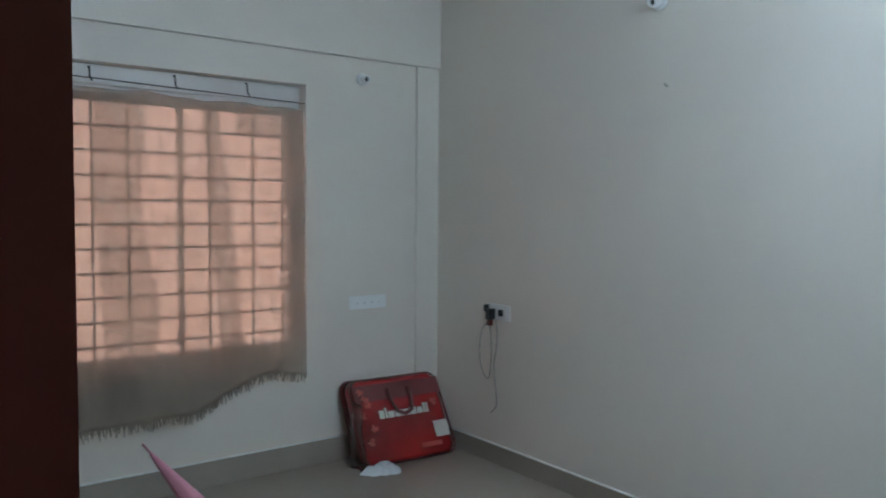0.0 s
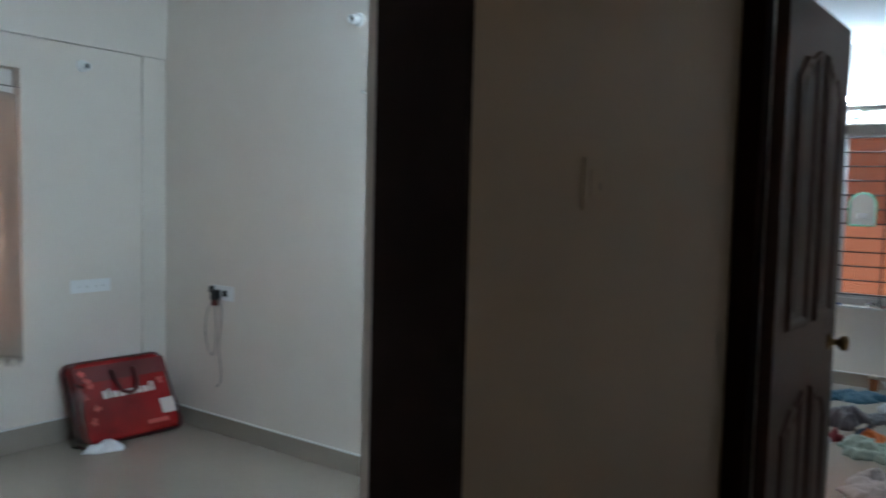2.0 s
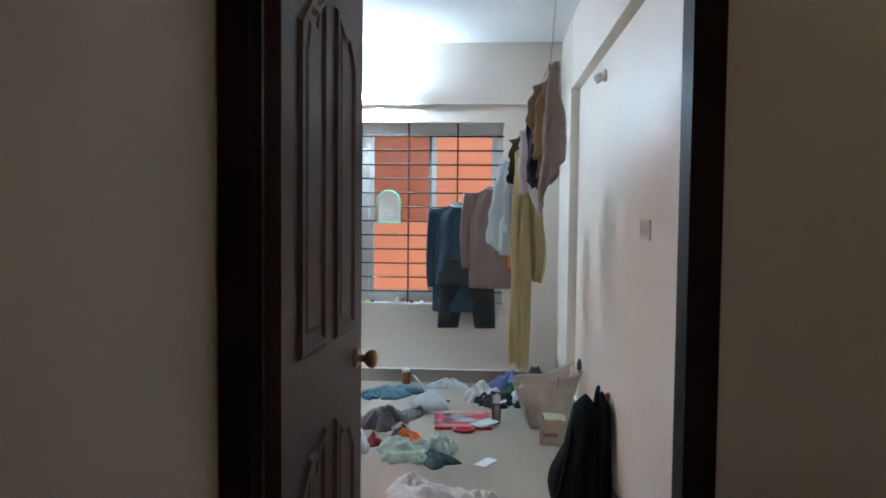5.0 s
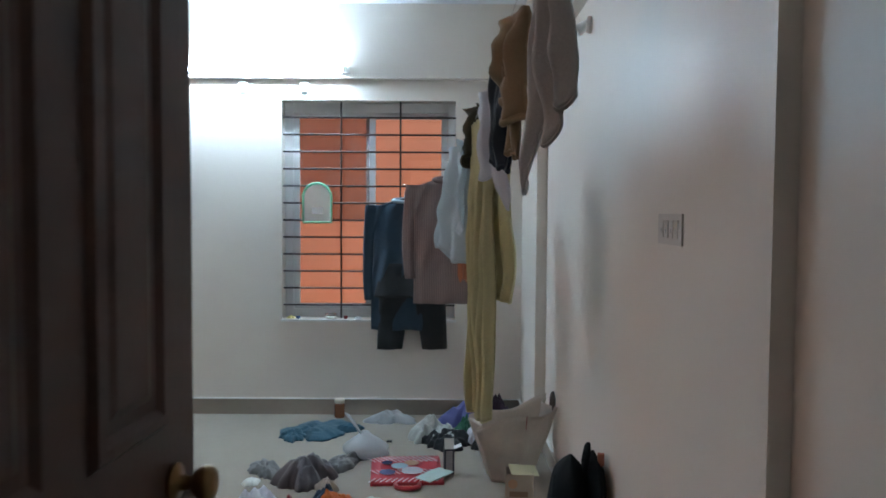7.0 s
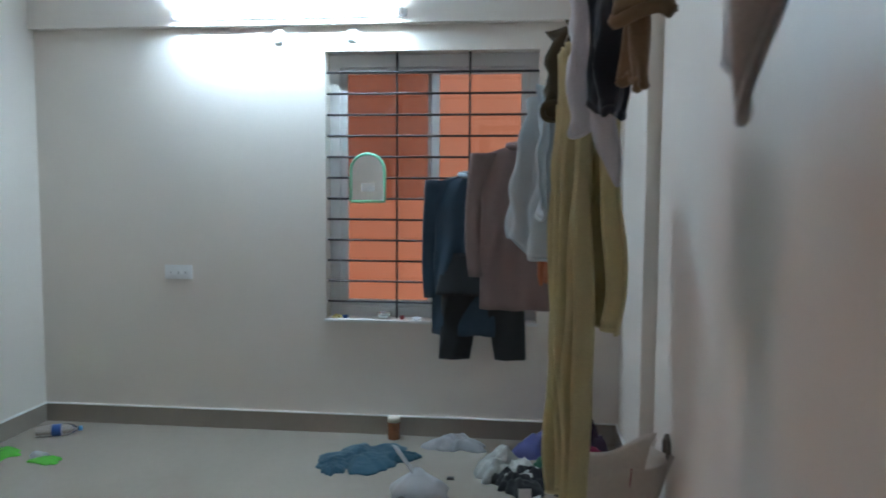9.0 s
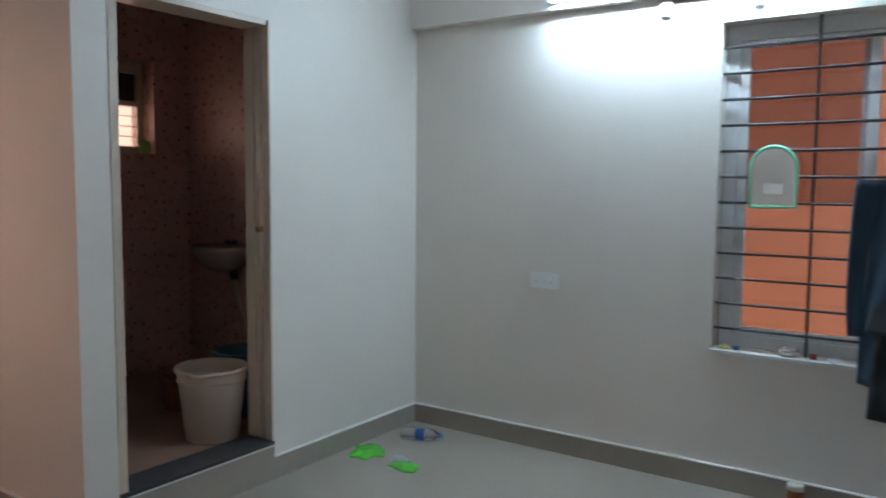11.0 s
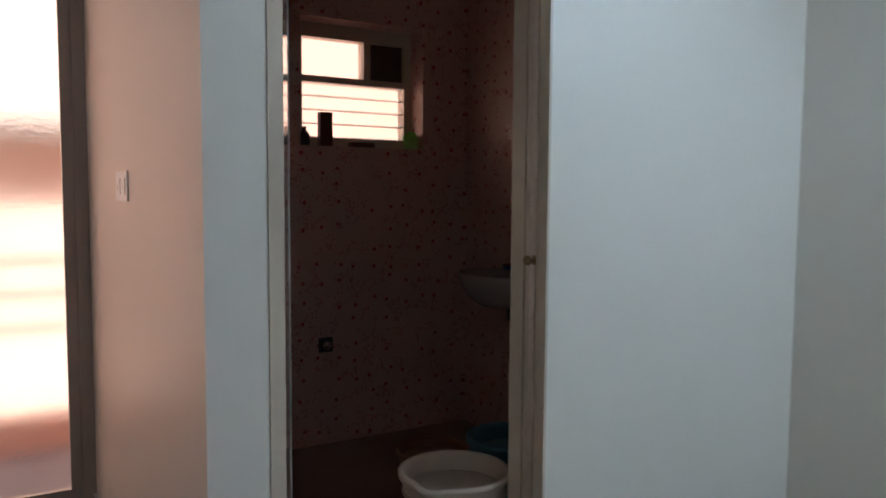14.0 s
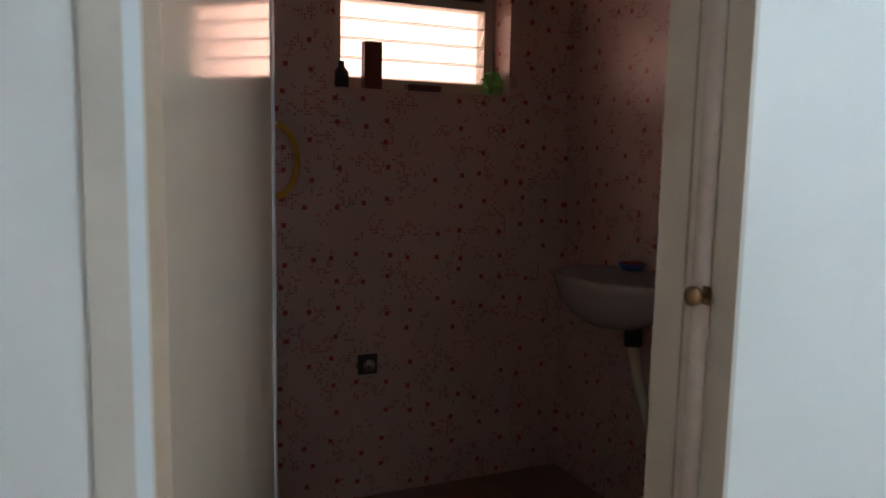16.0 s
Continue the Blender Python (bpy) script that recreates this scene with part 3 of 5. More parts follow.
for k in range(4):
    m = Matrix.Translation((0, 4.60, 1.633 + 0.0635 * k)) @ Matrix.Rotation(radians(36), 4, "X")
    lv = part("louvre", box((5.486, -0.003, -0.036), (6.019, 0.003, 0.036), m), LOUVREGLASS, window_3, "tilted frosted glass louvre")
    lv.visible_shadow = False
    part("louvre_edge", rod([(5.487, 4.580, 1.6035 + 0.0635 * k), (6.018, 4.580, 1.6035 + 0.0635 * k)], 0.0016, 6), ALU, window_3)
pane = part("pane", box((5.486, 4.605, 1.886), (5.799, 4.609, 2.059)), LOUVREGLASS, window_3)
pane.visible_shadow = False
part("exhaust_board", box((5.836, 4.60, 1.886), (6.019, 4.612, 2.059)), material("dark_brown_board", (0.07, 0.035, 0.025), 0.6), window_3, "dark brown blanking board")

# ---- lamps ----
def tube_light(name, at, length, rz, label, lit=True):
    root = thing(name, pose(*at, 0, 0, rz), label, "tube light", "tube lights")
    part("batten", box((-length / 2 - 0.03, -0.026, -0.018), (length / 2 + 0.03, 0.0, 0.018)), WHITEPLASTIC, root, "white batten", False, 0.003)
    part("tube", rod([(-length / 2, -0.052, 0.0), (length / 2, -0.052, 0.0)], 0.014, 14), TUBE, root, "bright lit tube", True)
    for s in (-1, 1):
        part("end_cap", box((s * length / 2 - 0.012, -0.068, -0.02), (s * length / 2 + 0.012, 0.0, 0.02)), WHITEPLASTIC, root, "", False, 0.003)
    return root


tube_light("tube_light", (6.545, 1.308, 2.285), 1.23, -90, "lit white tube light on a batten on the beam")
tube_light("tube_light", (1.35, 0.785, 2.35), 1.23, 180, "lit white tube light on the wall above the door")


# unseen fill lamp, added to brighten the dim hall and the left jamb
hb = thing("hall_fill_lamp", (0.45, -1.35, 2.72), "unseen warm fill bulb added on the hall ceiling", "lamp")
part("base", lathe([(0.05, 0), (0.05, -0.03), (0.02, -0.05), (0, -0.0501)], 20), WHITEPLASTIC, hb, "", True)
part("bulb", lathe([(0.018, -0.05), (0.032, -0.09), (0.03, -0.12), (0, -0.135)], 18), material("warm_fill_glow", (1, 1, 1), 0.4, grain=0.0, blotch=0.0, bump=0.0, emit=((1.0, 0.80, 0.56), 13.0)), hb, "glowing fill bulb", True)


def holder(name, m, label, tilt_deg=125):
    """An angled batten lamp holder on a round rose; its dark mouth points out from the wall (local -y)."""
    root = thing(name, m, label, "lamp holder", "lamp holders")
    r = Matrix.Rotation(radians(90), 4, "X")
    part("rose", lathe([(0.034, 0), (0.034, 0.012), (0.027, 0.02), (0, 0.0201)], 22, r), WHITEPLASTIC, root, "", True)
    tilt = Matrix.Translation((0, -0.018, 0)) @ Matrix.Rotation(radians(tilt_deg), 4, "X")
    body = part("cup", lathe([(0.019, 0), (0.022, 0.01), (0.024, 0.035), (0.022, 0.048), (0.0165, 0.048), (0.0165, 0.03), (0, 0.03)], 22, tilt), WHITEPLASTIC, root, "white angled cup", True)
    part("contact", lathe([(0.016, 0.0302), (0.016, 0.0312), (0, 0.0313)], 18, tilt), BLACK, body)
    return root


holder("lamp_holder", pose(2.04, 4.25, 2.122), "white angled bulb holder without bulb on the window wall", 98)
holder("lamp_holder", pose(2.567, 2.63, 2.30, 0, 0, -90), "white angled bulb holder without bulb high on the wall", 100)
holder("lamp_holder", pose(4.60, -0.54, 2.125, 0, 0, 180), "white angled bulb holder without bulb below the beam")
holder("lamp_holder", pose(6.6, 1.372, 2.188, 0, 0, -90), "white angled bulb holder below the tube light", 172)
holder("lamp_holder", pose(6.6, 0.965, 2.190, 0, 0, -90), "white angled bulb holder below the tube light", 172)


def plate(name, m, w, h, switches, label, category="switch", mat=WHITEPLASTIC):
    """A switch plate: local x along the wall, -y out of it, z up, centred."""
    root = thing(name, m, label, category, "wall plates")
    part("cover", box((-w / 2, -0.005, -h / 2), (w / 2, 0, h / 2)), mat, root, "", False, 0.002)
    for k in range(switches):
        x = (k + 0.5) * (w * 0.8) / switches - w * 0.4
        r = part("rocker", box((x - w * 0.32 / switches, -0.008, -h * 0.28), (x + w * 0.32 / switches, -0.0051, h * 0.28)), mat, root, "", False, 0.002)
        part("slot", box((x - 0.002, -0.0088, -h * 0.12), (x + 0.002, -0.0081, h * 0.02)), GREYPLASTIC, r)
    return root


plate("socket_plate", pose(6.6, 1.972, 0.888, 0, 0, -90), 0.162, 0.08, 3, "white socket plate with three modules on a bare wall", "socket")
plate("switch_plate", pose(3.455, -0.54, 1.327, 0, 0, 180), 0.205, 0.080, 4, "cream four-switch plate on the cream wall", mat=material("greyed_cream_plastic", (0.66, 0.60, 0.55), 0.4, grain=0.03, scale=40, bump=0.0))
plate("switch_plate", pose(4.569, 3.752, 1.364, 0, 0, -90), 0.20, 0.092, 2, "small white switch plate on the alcove wall")
plate("switch_plate", pose(0.972, 0.600, 1.456), 0.115, 0.092, 1, "cream switch plate on the dim hall wall", mat=material("cream_plastic", (0.80, 0.73, 0.66), 0.4, grain=0.03, scale=40, bump=0.0))
plate("socket_plate", pose(2.085, 4.25, 0.872), 0.24, 0.075, 4, "long white blank socket plate on the window wall", "socket")
plate("socket_plate", pose(2.567, 1.61, 0.90, 0, 0, -90), 0.10, 0.10, 1, "white switch plate with a hanging cable on the wall")

# plug, charger and loose wires at the socket in the empty room
sock = plate("socket_plate", pose(2.567, 3.665, 0.842, 0, 0, -90), 0.19, 0.085, 2, "white socket plate holding a black plug", "socket")
plug = thing("plug", pose(2.545, 3.70, 0.83), "black plug with thin dangling wires in the wall socket", "plug")
part("body", box((-0.03, -0.018, -0.028), (0.012, 0.018, 0.03)), BLACK, plug, "", False, 0.006)
part("pin_cover", box((-0.026, -0.012, -0.062), (0.0, 0.012, -0.028)), material("dark_red_plastic", (0.12, 0.02, 0.015), 0.4), plug, "", False, 0.004)
part("plug_top", box((-0.02, 0.03, 0.012), (0.008, 0.045, 0.05)), BLACK, plug, "", False, 0.004)
part("switch_mark", box((-0.002, -0.085, -0.004), (0.008, -0.055, 0.03)), BLACK, plug, "", False, 0.003)
GREYWIRE = material("dusty_grey_wire", (0.16, 0.14, 0.13), 0.6, grain=0.1)
loop = [(-0.012, 0.012 + 0.075 * math.sin(t) * (1 if t < math.pi else 0.35), -0.05 - 0.155 * (1 - math.cos(t))) for t in (math.pi * k / 9 for k in range(19))]
part("wire", rod(loop, 0.0026, 6), GREYWIRE, plug, "thin looped wire", True)
part("wire", rod([(-0.008, -0.045 - 0.012 * math.sin(k * 0.5), -0.03 - k * 0.028) for k in range(18)] + [(-0.006, -0.01, -0.545)], 0.0026, 6), GREYWIRE, plug, "thin hanging wire", True)
cable = thing("cable", (2.553, 1.60, 0.85), "grey cable hanging down the wall from a switch plate", "cable")
part("wire", rod([(0.0, 0.01 * math.sin(k * 0.8), -0.06 * k) for k in range(14)], 0.006, 6), GREYWIRE, cable, "", True)


nail = thing("nail", pose(2.567, 2.583, 1.936, 0, 0, -90), "small bent nail in the bare wall", "nail")
part("shank", rod([(0, 0.0, 0), (0, -0.02, 0.004), (0.004, -0.028, 0.012)], 0.003, 6), GREYPLASTIC, nail)


# ---- cloth makers ----
def sheet(front, nu, nv, thick):
    """A closed sheet of cloth from a function (u, v) -> (point, normal)."""
    bm = bmesh.new()
    sides = []
    for s in (0.5, -0.5):
        grid = []
        for i in range(nu + 1):
            row = []
            for j in range(nv + 1):
                p, nrm = front(i / nu, j / nv)
                row.append(bm.verts.new(p + nrm * thick * s))
            grid.append(row)
        for i in range(nu):
            for j in range(nv):
                bm.faces.new((grid[i][j], grid[i + 1][j], grid[i + 1][j + 1], grid[i][j + 1]))
        sides.append(grid)
    a, b = sides
    rim = [(i, 0) for i in range(nu)] + [(nu, j) for j in range(nv)] + [(i, nv) for i in range(nu, 0, -1)] + [(0, j) for j in range(nv, 0, -1)]
    for (i, j), (k, l) in zip(rim, rim[1:] + rim[:1]):
        bm.faces.new((a[i][j], a[k][l], b[k][l], b[i][j]))
    return bm


def hanging(name, p0, p1, left, right, mat, label, category="garment", folds=4, amp=0.02, flare=1.0, seed=0, hem=0.02, thick=0.005, swing=(0, 0), lobes=0.0, group="washing on the line"):
    """Cloth hung from p0..p1 with its lower edge at heights left and right, gathered in upright folds."""
    p0, p1 = Vector(p0), Vector(p1)
    along = p1 - p0
    nrm = Vector((-along.y, along.x, 0)).normalized()
    base = Vector(((p0.x + p1.x) / 2, (p0.y + p1.y) / 2, min(left, right)))

    def front(u, v):
        top = p0.lerp(p1, u)
        bottom = left + (right - left) * u + hem * noise.noise((u * 4 + seed, seed, 0.3)) * 2 - lobes * abs(math.sin(u * math.pi * 2.2 + seed))
        spread = 1 + (flare - 1) * v
        mid = (p0 + p1) / 2
        q = Vector((mid.x + (top.x - mid.x) * spread, mid.y + (top.y - mid.y) * spread, 0))
        z = top.z + (bottom - top.z) * v
        wave = math.sin(u * folds * 2 * math.pi + seed + 1.3 * noise.noise((u * 2, v * 2, seed))) * amp * (0.25 + 0.75 * min(1, v * 2.2))
        wave += noise.noise((u * 3 + seed, v * 4, 1.7)) * amp * 1.5
        q += nrm * wave + Vector((swing[0], swing[1], 0)) * v
        q.z = z + noise.noise((u * 5, v * 3, seed + 4)) * 0.006
        return q - base, nrm

    root = thing(name, base, label, category, group)
    nv = max(10, int(abs(p0.z - min(left, right)) / 0.02))
    part("cloth", sheet(front, max(14, folds * 8), min(nv, 60), thick), mat, root, "", True)
    part("hem", rod([front(k / 40, 1.0)[0] for k in range(41)], thick * 0.75, 6), mat, root, "", True)
    return root


def heap(name, at, size, height, mat, label, category="garment", seed=0, rough=1.0, group="clothes on the floor", extra=()):
    """A crumpled garment lying on the floor: an uneven outline, ridged folds, its rim touching the floor."""
    root = thing(name, pose(*at), label, category, group)

    def one(cx, cy, sx, sy, h, rot, sd, m, nm):
        bm = bmesh.new()
        nr, na = 22, 76
        rings = []
        ca, sa = math.cos(radians(rot)), math.sin(radians(rot))
        for i in range(nr + 1):
            r = i / nr
            ring = []
            for k in range(na):
                t = 2 * math.pi * k / na
                edge = 0.76 + 0.46 * noise.noise((math.cos(t) * 1.6 + sd, math.sin(t) * 1.6, sd)) + 0.16 * noise.noise((math.cos(t) * 5 + sd, math.sin(t) * 5, 2.0))
                x, y = r * edge * math.cos(t), r * edge * math.sin(t)
                warp = 0.3 * noise.noise((x * 1.5, y * 1.5, sd + 7))
                swell = noise.noise((x * 1.7 + sd + warp, y * 1.7 - warp, sd))
                fold1 = abs(noise.noise((x * 2.9 + sd + warp * 3, y * 2.9 - warp * 2, sd + 1)))
                fold2 = abs(noise.noise((x * 6.0 + sd + warp * 4, y * 6.0 + warp * 5, sd + 3)))
                fold3 = abs(noise.noise((x * 12.0 - warp * 6, y * 12.0 + sd, sd + 5)))
                fall = max(0.0, 1 - r * r) ** 0.75
                z = h * fall * (0.52 + 0.30 * swell + rough * (0.42 * fold1 + 0.20 * fold2 + 0.05 * fold3)) + 0.004
                px, py = cx + (x * sx) * ca - (y * sy) * sa, cy + (x * sx) * sa + (y * sy) * ca
                ring.append(bm.verts.new((px, py, max(0.003, z))))
            rings.append(ring)
        low = [bm.verts.new((v.co.x, v.co.y, 0.0005)) for v in rings[-1]]
        rings.append(low)
        for a, b in zip(rings, rings[1:]):
            for k in range(na):
                bm.faces.new((a[k], a[(k + 1) % na], b[(k + 1) % na], b[k]))
        bm.faces.new(low)
        bmesh.ops.remove_doubles(bm, verts=bm.verts, dist=1e-5)
        part(nm, bm, m, root, "", True)

    one(0, 0, size[0], size[1], height, 0, seed + 0.37, mat, "cloth")
    for k, (cx, cy, sx, sy, h, rot, m) in enumerate(extra):
        one(cx, cy, sx, sy, h, rot, seed + 3.1 * (k + 1), m, "fold")
    return root


def loft(sections, sides=28, ripple=0.0, waves=7, seed=0.0):
    """A soft tube through (centre, half width vector, half depth vector) sections."""
    bm = bmesh.new()
    rings = []
    for i, (c, w, d) in enumerate(sections):
        c, w, d = Vector(c), Vector(w), Vector(d)
        ring = []
        for k in range(sides):
            t = 2 * math.pi * k / sides
            f = 1 + ripple * math.sin(t * waves + seed + i * 0.15) + 0.5 * ripple * noise.noise((math.cos(t) * 2, math.sin(t) * 2, i * 0.35 + seed))
            ring.append(bm.verts.new(c + w * math.cos(t) + d * math.sin(t) * f * (1.0 + 0.6 * ripple * math.sin(i * 0.7 + k))))
        rings.append(ring)
    for a, b in zip(rings, rings[1:]):
        for k in range(sides):
            bm.faces.new((a[k], a[(k + 1) % sides], b[(k + 1) % sides], b[k]))
    bm.faces.new(rings[0][::-1])
    bm.faces.new(rings[-1])
    return bm


def shirt(name, at, rz, width, length, mat, label, seed, sleeve=0.55, collar_mat=None, hanger_mat=None, lean=0.0, group="washing on the line"):
    """A shirt on a wire hanger: local x across the shoulders, z up, the hanger's hook at the origin."""
    root = thing(name, pose(*at, 0, lean, rz), label, "shirt", group)
    h = hanger_mat or WHITEPLASTIC
    hook = [(0.0, 0, -0.10), (0, 0, -0.045)] + [(0.022 * math.sin(t), 0, -0.022 - 0.022 * math.cos(t) + 0.0) for t in (math.pi * k / 8 for k in range(1, 12))]
    hang = part("hanger", rod([(-width * 0.47, 0, -0.155), (0, 0, -0.095), (width * 0.47, 0, -0.155)], 0.006, 8), h, root, "", True)
    part("hook", rod(hook, 0.0025, 6), CHROME, hang, "", True)
    secs = []
    for i in range(27):
        v = i / 26
        z = -0.10 - length * v
        if v < 0.06:
            w = 0.09 + (width * 0.47 - 0.09) * (v / 0.06) ** 0.7
        else:
            w = width * (0.47 - 0.05 * math.sin(min(1, (v - 0.06) * 2.4) * math.pi * 0.5) + 0.05 * v)
        d = 0.022 + 0.028 * math.sin(min(1, v * 2) * math.pi / 2)
        secs.append(((0.006 * math.sin(v * 5 + seed), 0.01 * math.sin(v * 3 + seed), z - 0.012 * math.sin(seed)), (w, 0.012 * math.sin(v * 4), 0), (0, d, 0)))
    part("body", loft(secs, 56, 0.24, 9, seed), mat, root, "", True)
    for s in (-1, 1):
        secs = []
        for i in range(15):
            v = i / 14
            x = s * (width * 0.43 + 0.05 * math.sin(v * math.pi * 0.6) - 0.03 * v)
            secs.append(((x, 0.016 * math.sin(v * 5 + s), -0.135 - sleeve * v), (0.055 - 0.014 * v, 0.01, 0), (0.01, 0.03 - 0.006 * v, 0)))
        part("sleeve", loft(secs, 22, 0.16, 5, seed + s), mat, root, "", True)
    part("collar", rod([(0.075 * math.cos(t), 0.03 * math.sin(t), -0.105 + 0.01 * math.sin(t)) for t in (2 * math.pi * k / 16 for k in range(17))], 0.012, 8), collar_mat or mat, root, "", True)
    return root


def trousers(name, at, rz, width, length, mat, label, seed, group="washing on the line"):
    root = thing(name, pose(*at, 0, 0, rz), label, "trousers", group)
    part("waist", loft([((0, 0, -0.02 * i), (width * (0.46 + 0.01 * i), 0, 0), (0, 0.028 + 0.003 * i, 0)) for i in range(12)], 40, 0.1, 6, seed), mat, root, "", True)
    for s in (-1, 1):
        part("leg", loft([((s * width * (0.255 + 0.005 * i), 0.006 * math.sin(i * 0.4 + s), -0.2 - (length - 0.2) * i / 16), (width * (0.235 - 0.003 * i), 0.01, 0), (0, 0.032 + 0.006 * math.sin(i * 0.6), 0)) for i in range(17)], 30, 0.16, 5, seed + s), mat, root, "", True)
    return root


# ---- the empty room ----
CURTAIN = cloth("sheer_cream_curtain", (0.55, 0.475, 0.41), translucent=0.5, grain=0.08, see=0.40)
CURTAINFOLD = cloth("sheer_cream_curtain_double", (0.55, 0.475, 0.41), translucent=0.5, grain=0.08, see=0.74)
crod = thing("curtain_wire", (0, 0, 0), "thin curtain wire held by hooks above the window", "curtain wire")
part("wire", rod([(0.38, 4.225, 1.985), (1.68, 4.225, 1.955)], 0.0035, 6), GREYWIRE, crod)
for x in (0.62, 1.0, 1.36):
    part("hook", rod([(x, 4.25, 2.03), (x, 4.228, 2.03), (x, 4.222, 1.985), (x + 0.012, 4.222, 1.965)], 0.004, 6), IRON, crod)
curtain = thing("curtain", (1.05, 4.20, 0.4), "sheer cream curtain with a frayed hem over the window", "curtain")


def curtain_front(u, v):
    x = 0.34 + 1.32 * u
    rise = min(1.0, max(0.0, (u - 0.50) / 0.35))
    drop = 0.395 + 0.02 * noise.noise((u * 3, 2, 0)) + 0.165 * rise * rise * (3 - 2 * rise) - 0.035 * max(0.0, (u - 0.88) / 0.12)
    top = 1.95 - 0.025 * u - 0.035 * abs(math.sin(u * 8.2)) * (0.4 + 0.6 * noise.noise((u * 7, 0, 1)))
    z = top + (drop - top) * v
    fold = 0.6 * noise.noise((u * 9 + 0.8 * v, v * 1.3, 0)) + 0.35 * noise.noise((u * 22 + 1.5 * v, v * 2.5, 7)) + 0.3 * math.sin(u * 31 + 3 * noise.noise((u * 3, v * 2, 0)))
    crease = 0.6 * abs(noise.noise((u * 7 - v * 3, v * 6 + u * 4, 3))) * v ** 2
    y = 4.198 + 0.026 * fold * (0.5 + 0.5 * v) - 0.030 * crease - 0.015 * v
    y = min(y, 4.218)
    gather = 0.05 * (1 - v) * math.sin(u * 6)
    return Vector((x + gather * 0.3 - 1.05, y - 4.20, z - 0.4)), Vector((0, 1, 0))


def doubled(u0, u1, slant, v0, v1):
    """Cloth lying double behind the front: a strip that follows it a centimetre further back."""
    def front(u, v):
        vv = v0 + (v1 - v0) * v
        edge = 0.03 * noise.noise((vv * 3, u0 * 9, 2))
        uu = min(0.995, max(0.0, u0 + edge + (u1 - u0) * u * (0.8 + 0.35 * noise.noise((vv * 2.2, u1 * 5, 6))) + slant * vv))
        p, n = curtain_front(uu, vv)
        return p + Vector((0, 0.008 + 0.006 * math.sin(u * math.pi), 0)), n
    return front


part("fabric", sheet(curtain_front, 130, 70, 0.0015), CURTAIN, curtain, "", True)
for u0, u1, slant, v0, v1 in ((0.20, 0.40, 0.05, 0.01, 0.95), (0.0, 0.12, 0.03, 0.01, 0.97), (0.60, 0.70, 0.05, 0.02, 0.95), (0.93, 0.995, 0.0, 0.01, 0.97), (0.72, 0.95, -0.02, 0.01, 0.12), (0.0, 0.99, 0.0, 0.82, 0.985)):
    part("fold", sheet(doubled(u0, u1, slant, v0, v1), 24, 50, 0.0015), CURTAINFOLD, curtain, "", True)
bm = bmesh.new()
rnd = random.Random(5)
for k in range(230):
    u = k / 229
    p, _ = curtain_front(u, 1.0)
    ln = rnd.uniform(0.015, 0.055)
    dx = rnd.uniform(-0.012, 0.012)
    w = 0.004
    vs = [bm.verts.new(q) for q in ((p.x - w, p.y, p.z + 0.004), (p.x + w, p.y, p.z + 0.004), (p.x + w * 0.4 + dx, p.y - 0.003, p.z - ln), (p.x - w * 0.4 + dx, p.y - 0.003, p.z - ln))]
    back = [bm.verts.new(v.co + Vector((0, 0.0015, 0))) for v in vs]
    bm.faces.new(vs)
    bm.faces.new(back[::-1])
    for i in range(4):
        bm.faces.new((vs[i], vs[(i + 1) % 4], back[(i + 1) % 4], back[i]))
tagged(part("fringe", bm, CURTAIN, curtain, "frayed loose threads"), kind="stuff")

# red zipped blanket bag in the corner
BAGRED = material("glossy_red_plastic_print", (0.25, 0.008, 0.012), 0.22, grain=0.1, scale=9, blotch=0.3, bump=0.25, bump_scale=14, coat=0.5, alt=(0.38, 0.015, 0.016))
MAROON = material("maroon_piping", (0.10, 0.008, 0.010), 0.4, grain=0.1)
SMOKE = material("clear_dark_vinyl", (0.16, 0.03, 0.035), 0.15, grain=0.1, scale=9, blotch=0.4, bump=0.2, bump_scale=12, coat=0.5)
PINKPRINT = material("faded_pink_print", (0.62, 0.10, 0.09), 0.3, bump=0.0)
PALEPRINT = material("pale_print", (0.72, 0.66, 0.62), 0.4, bump=0.0)
BAGLEAN = Matrix(((1, 0, -0.17, 0), (0, 1, 0, 0), (0, 0, 1, 0), (0, 0, 0, 1)))
bag = thing("blanket_bag", pose(2.215, 4.02, 0.0, -14, 0, -4), "red clear-plastic blanket bag leaning in the corner", "bag")


def rounded(w, h, r, n=6):
    pts = []
    for cx, cz, a0 in ((w / 2 - r, r, -90), (w / 2 - r, h - r, 0), (-w / 2 + r, h - r, 90), (-w / 2 + r, r, 180)):
        for k in range(n + 1):
            a = radians(a0 + 90 * k / n)
            pts.append((cx + r * math.cos(a), cz + r * math.sin(a)))
    return pts


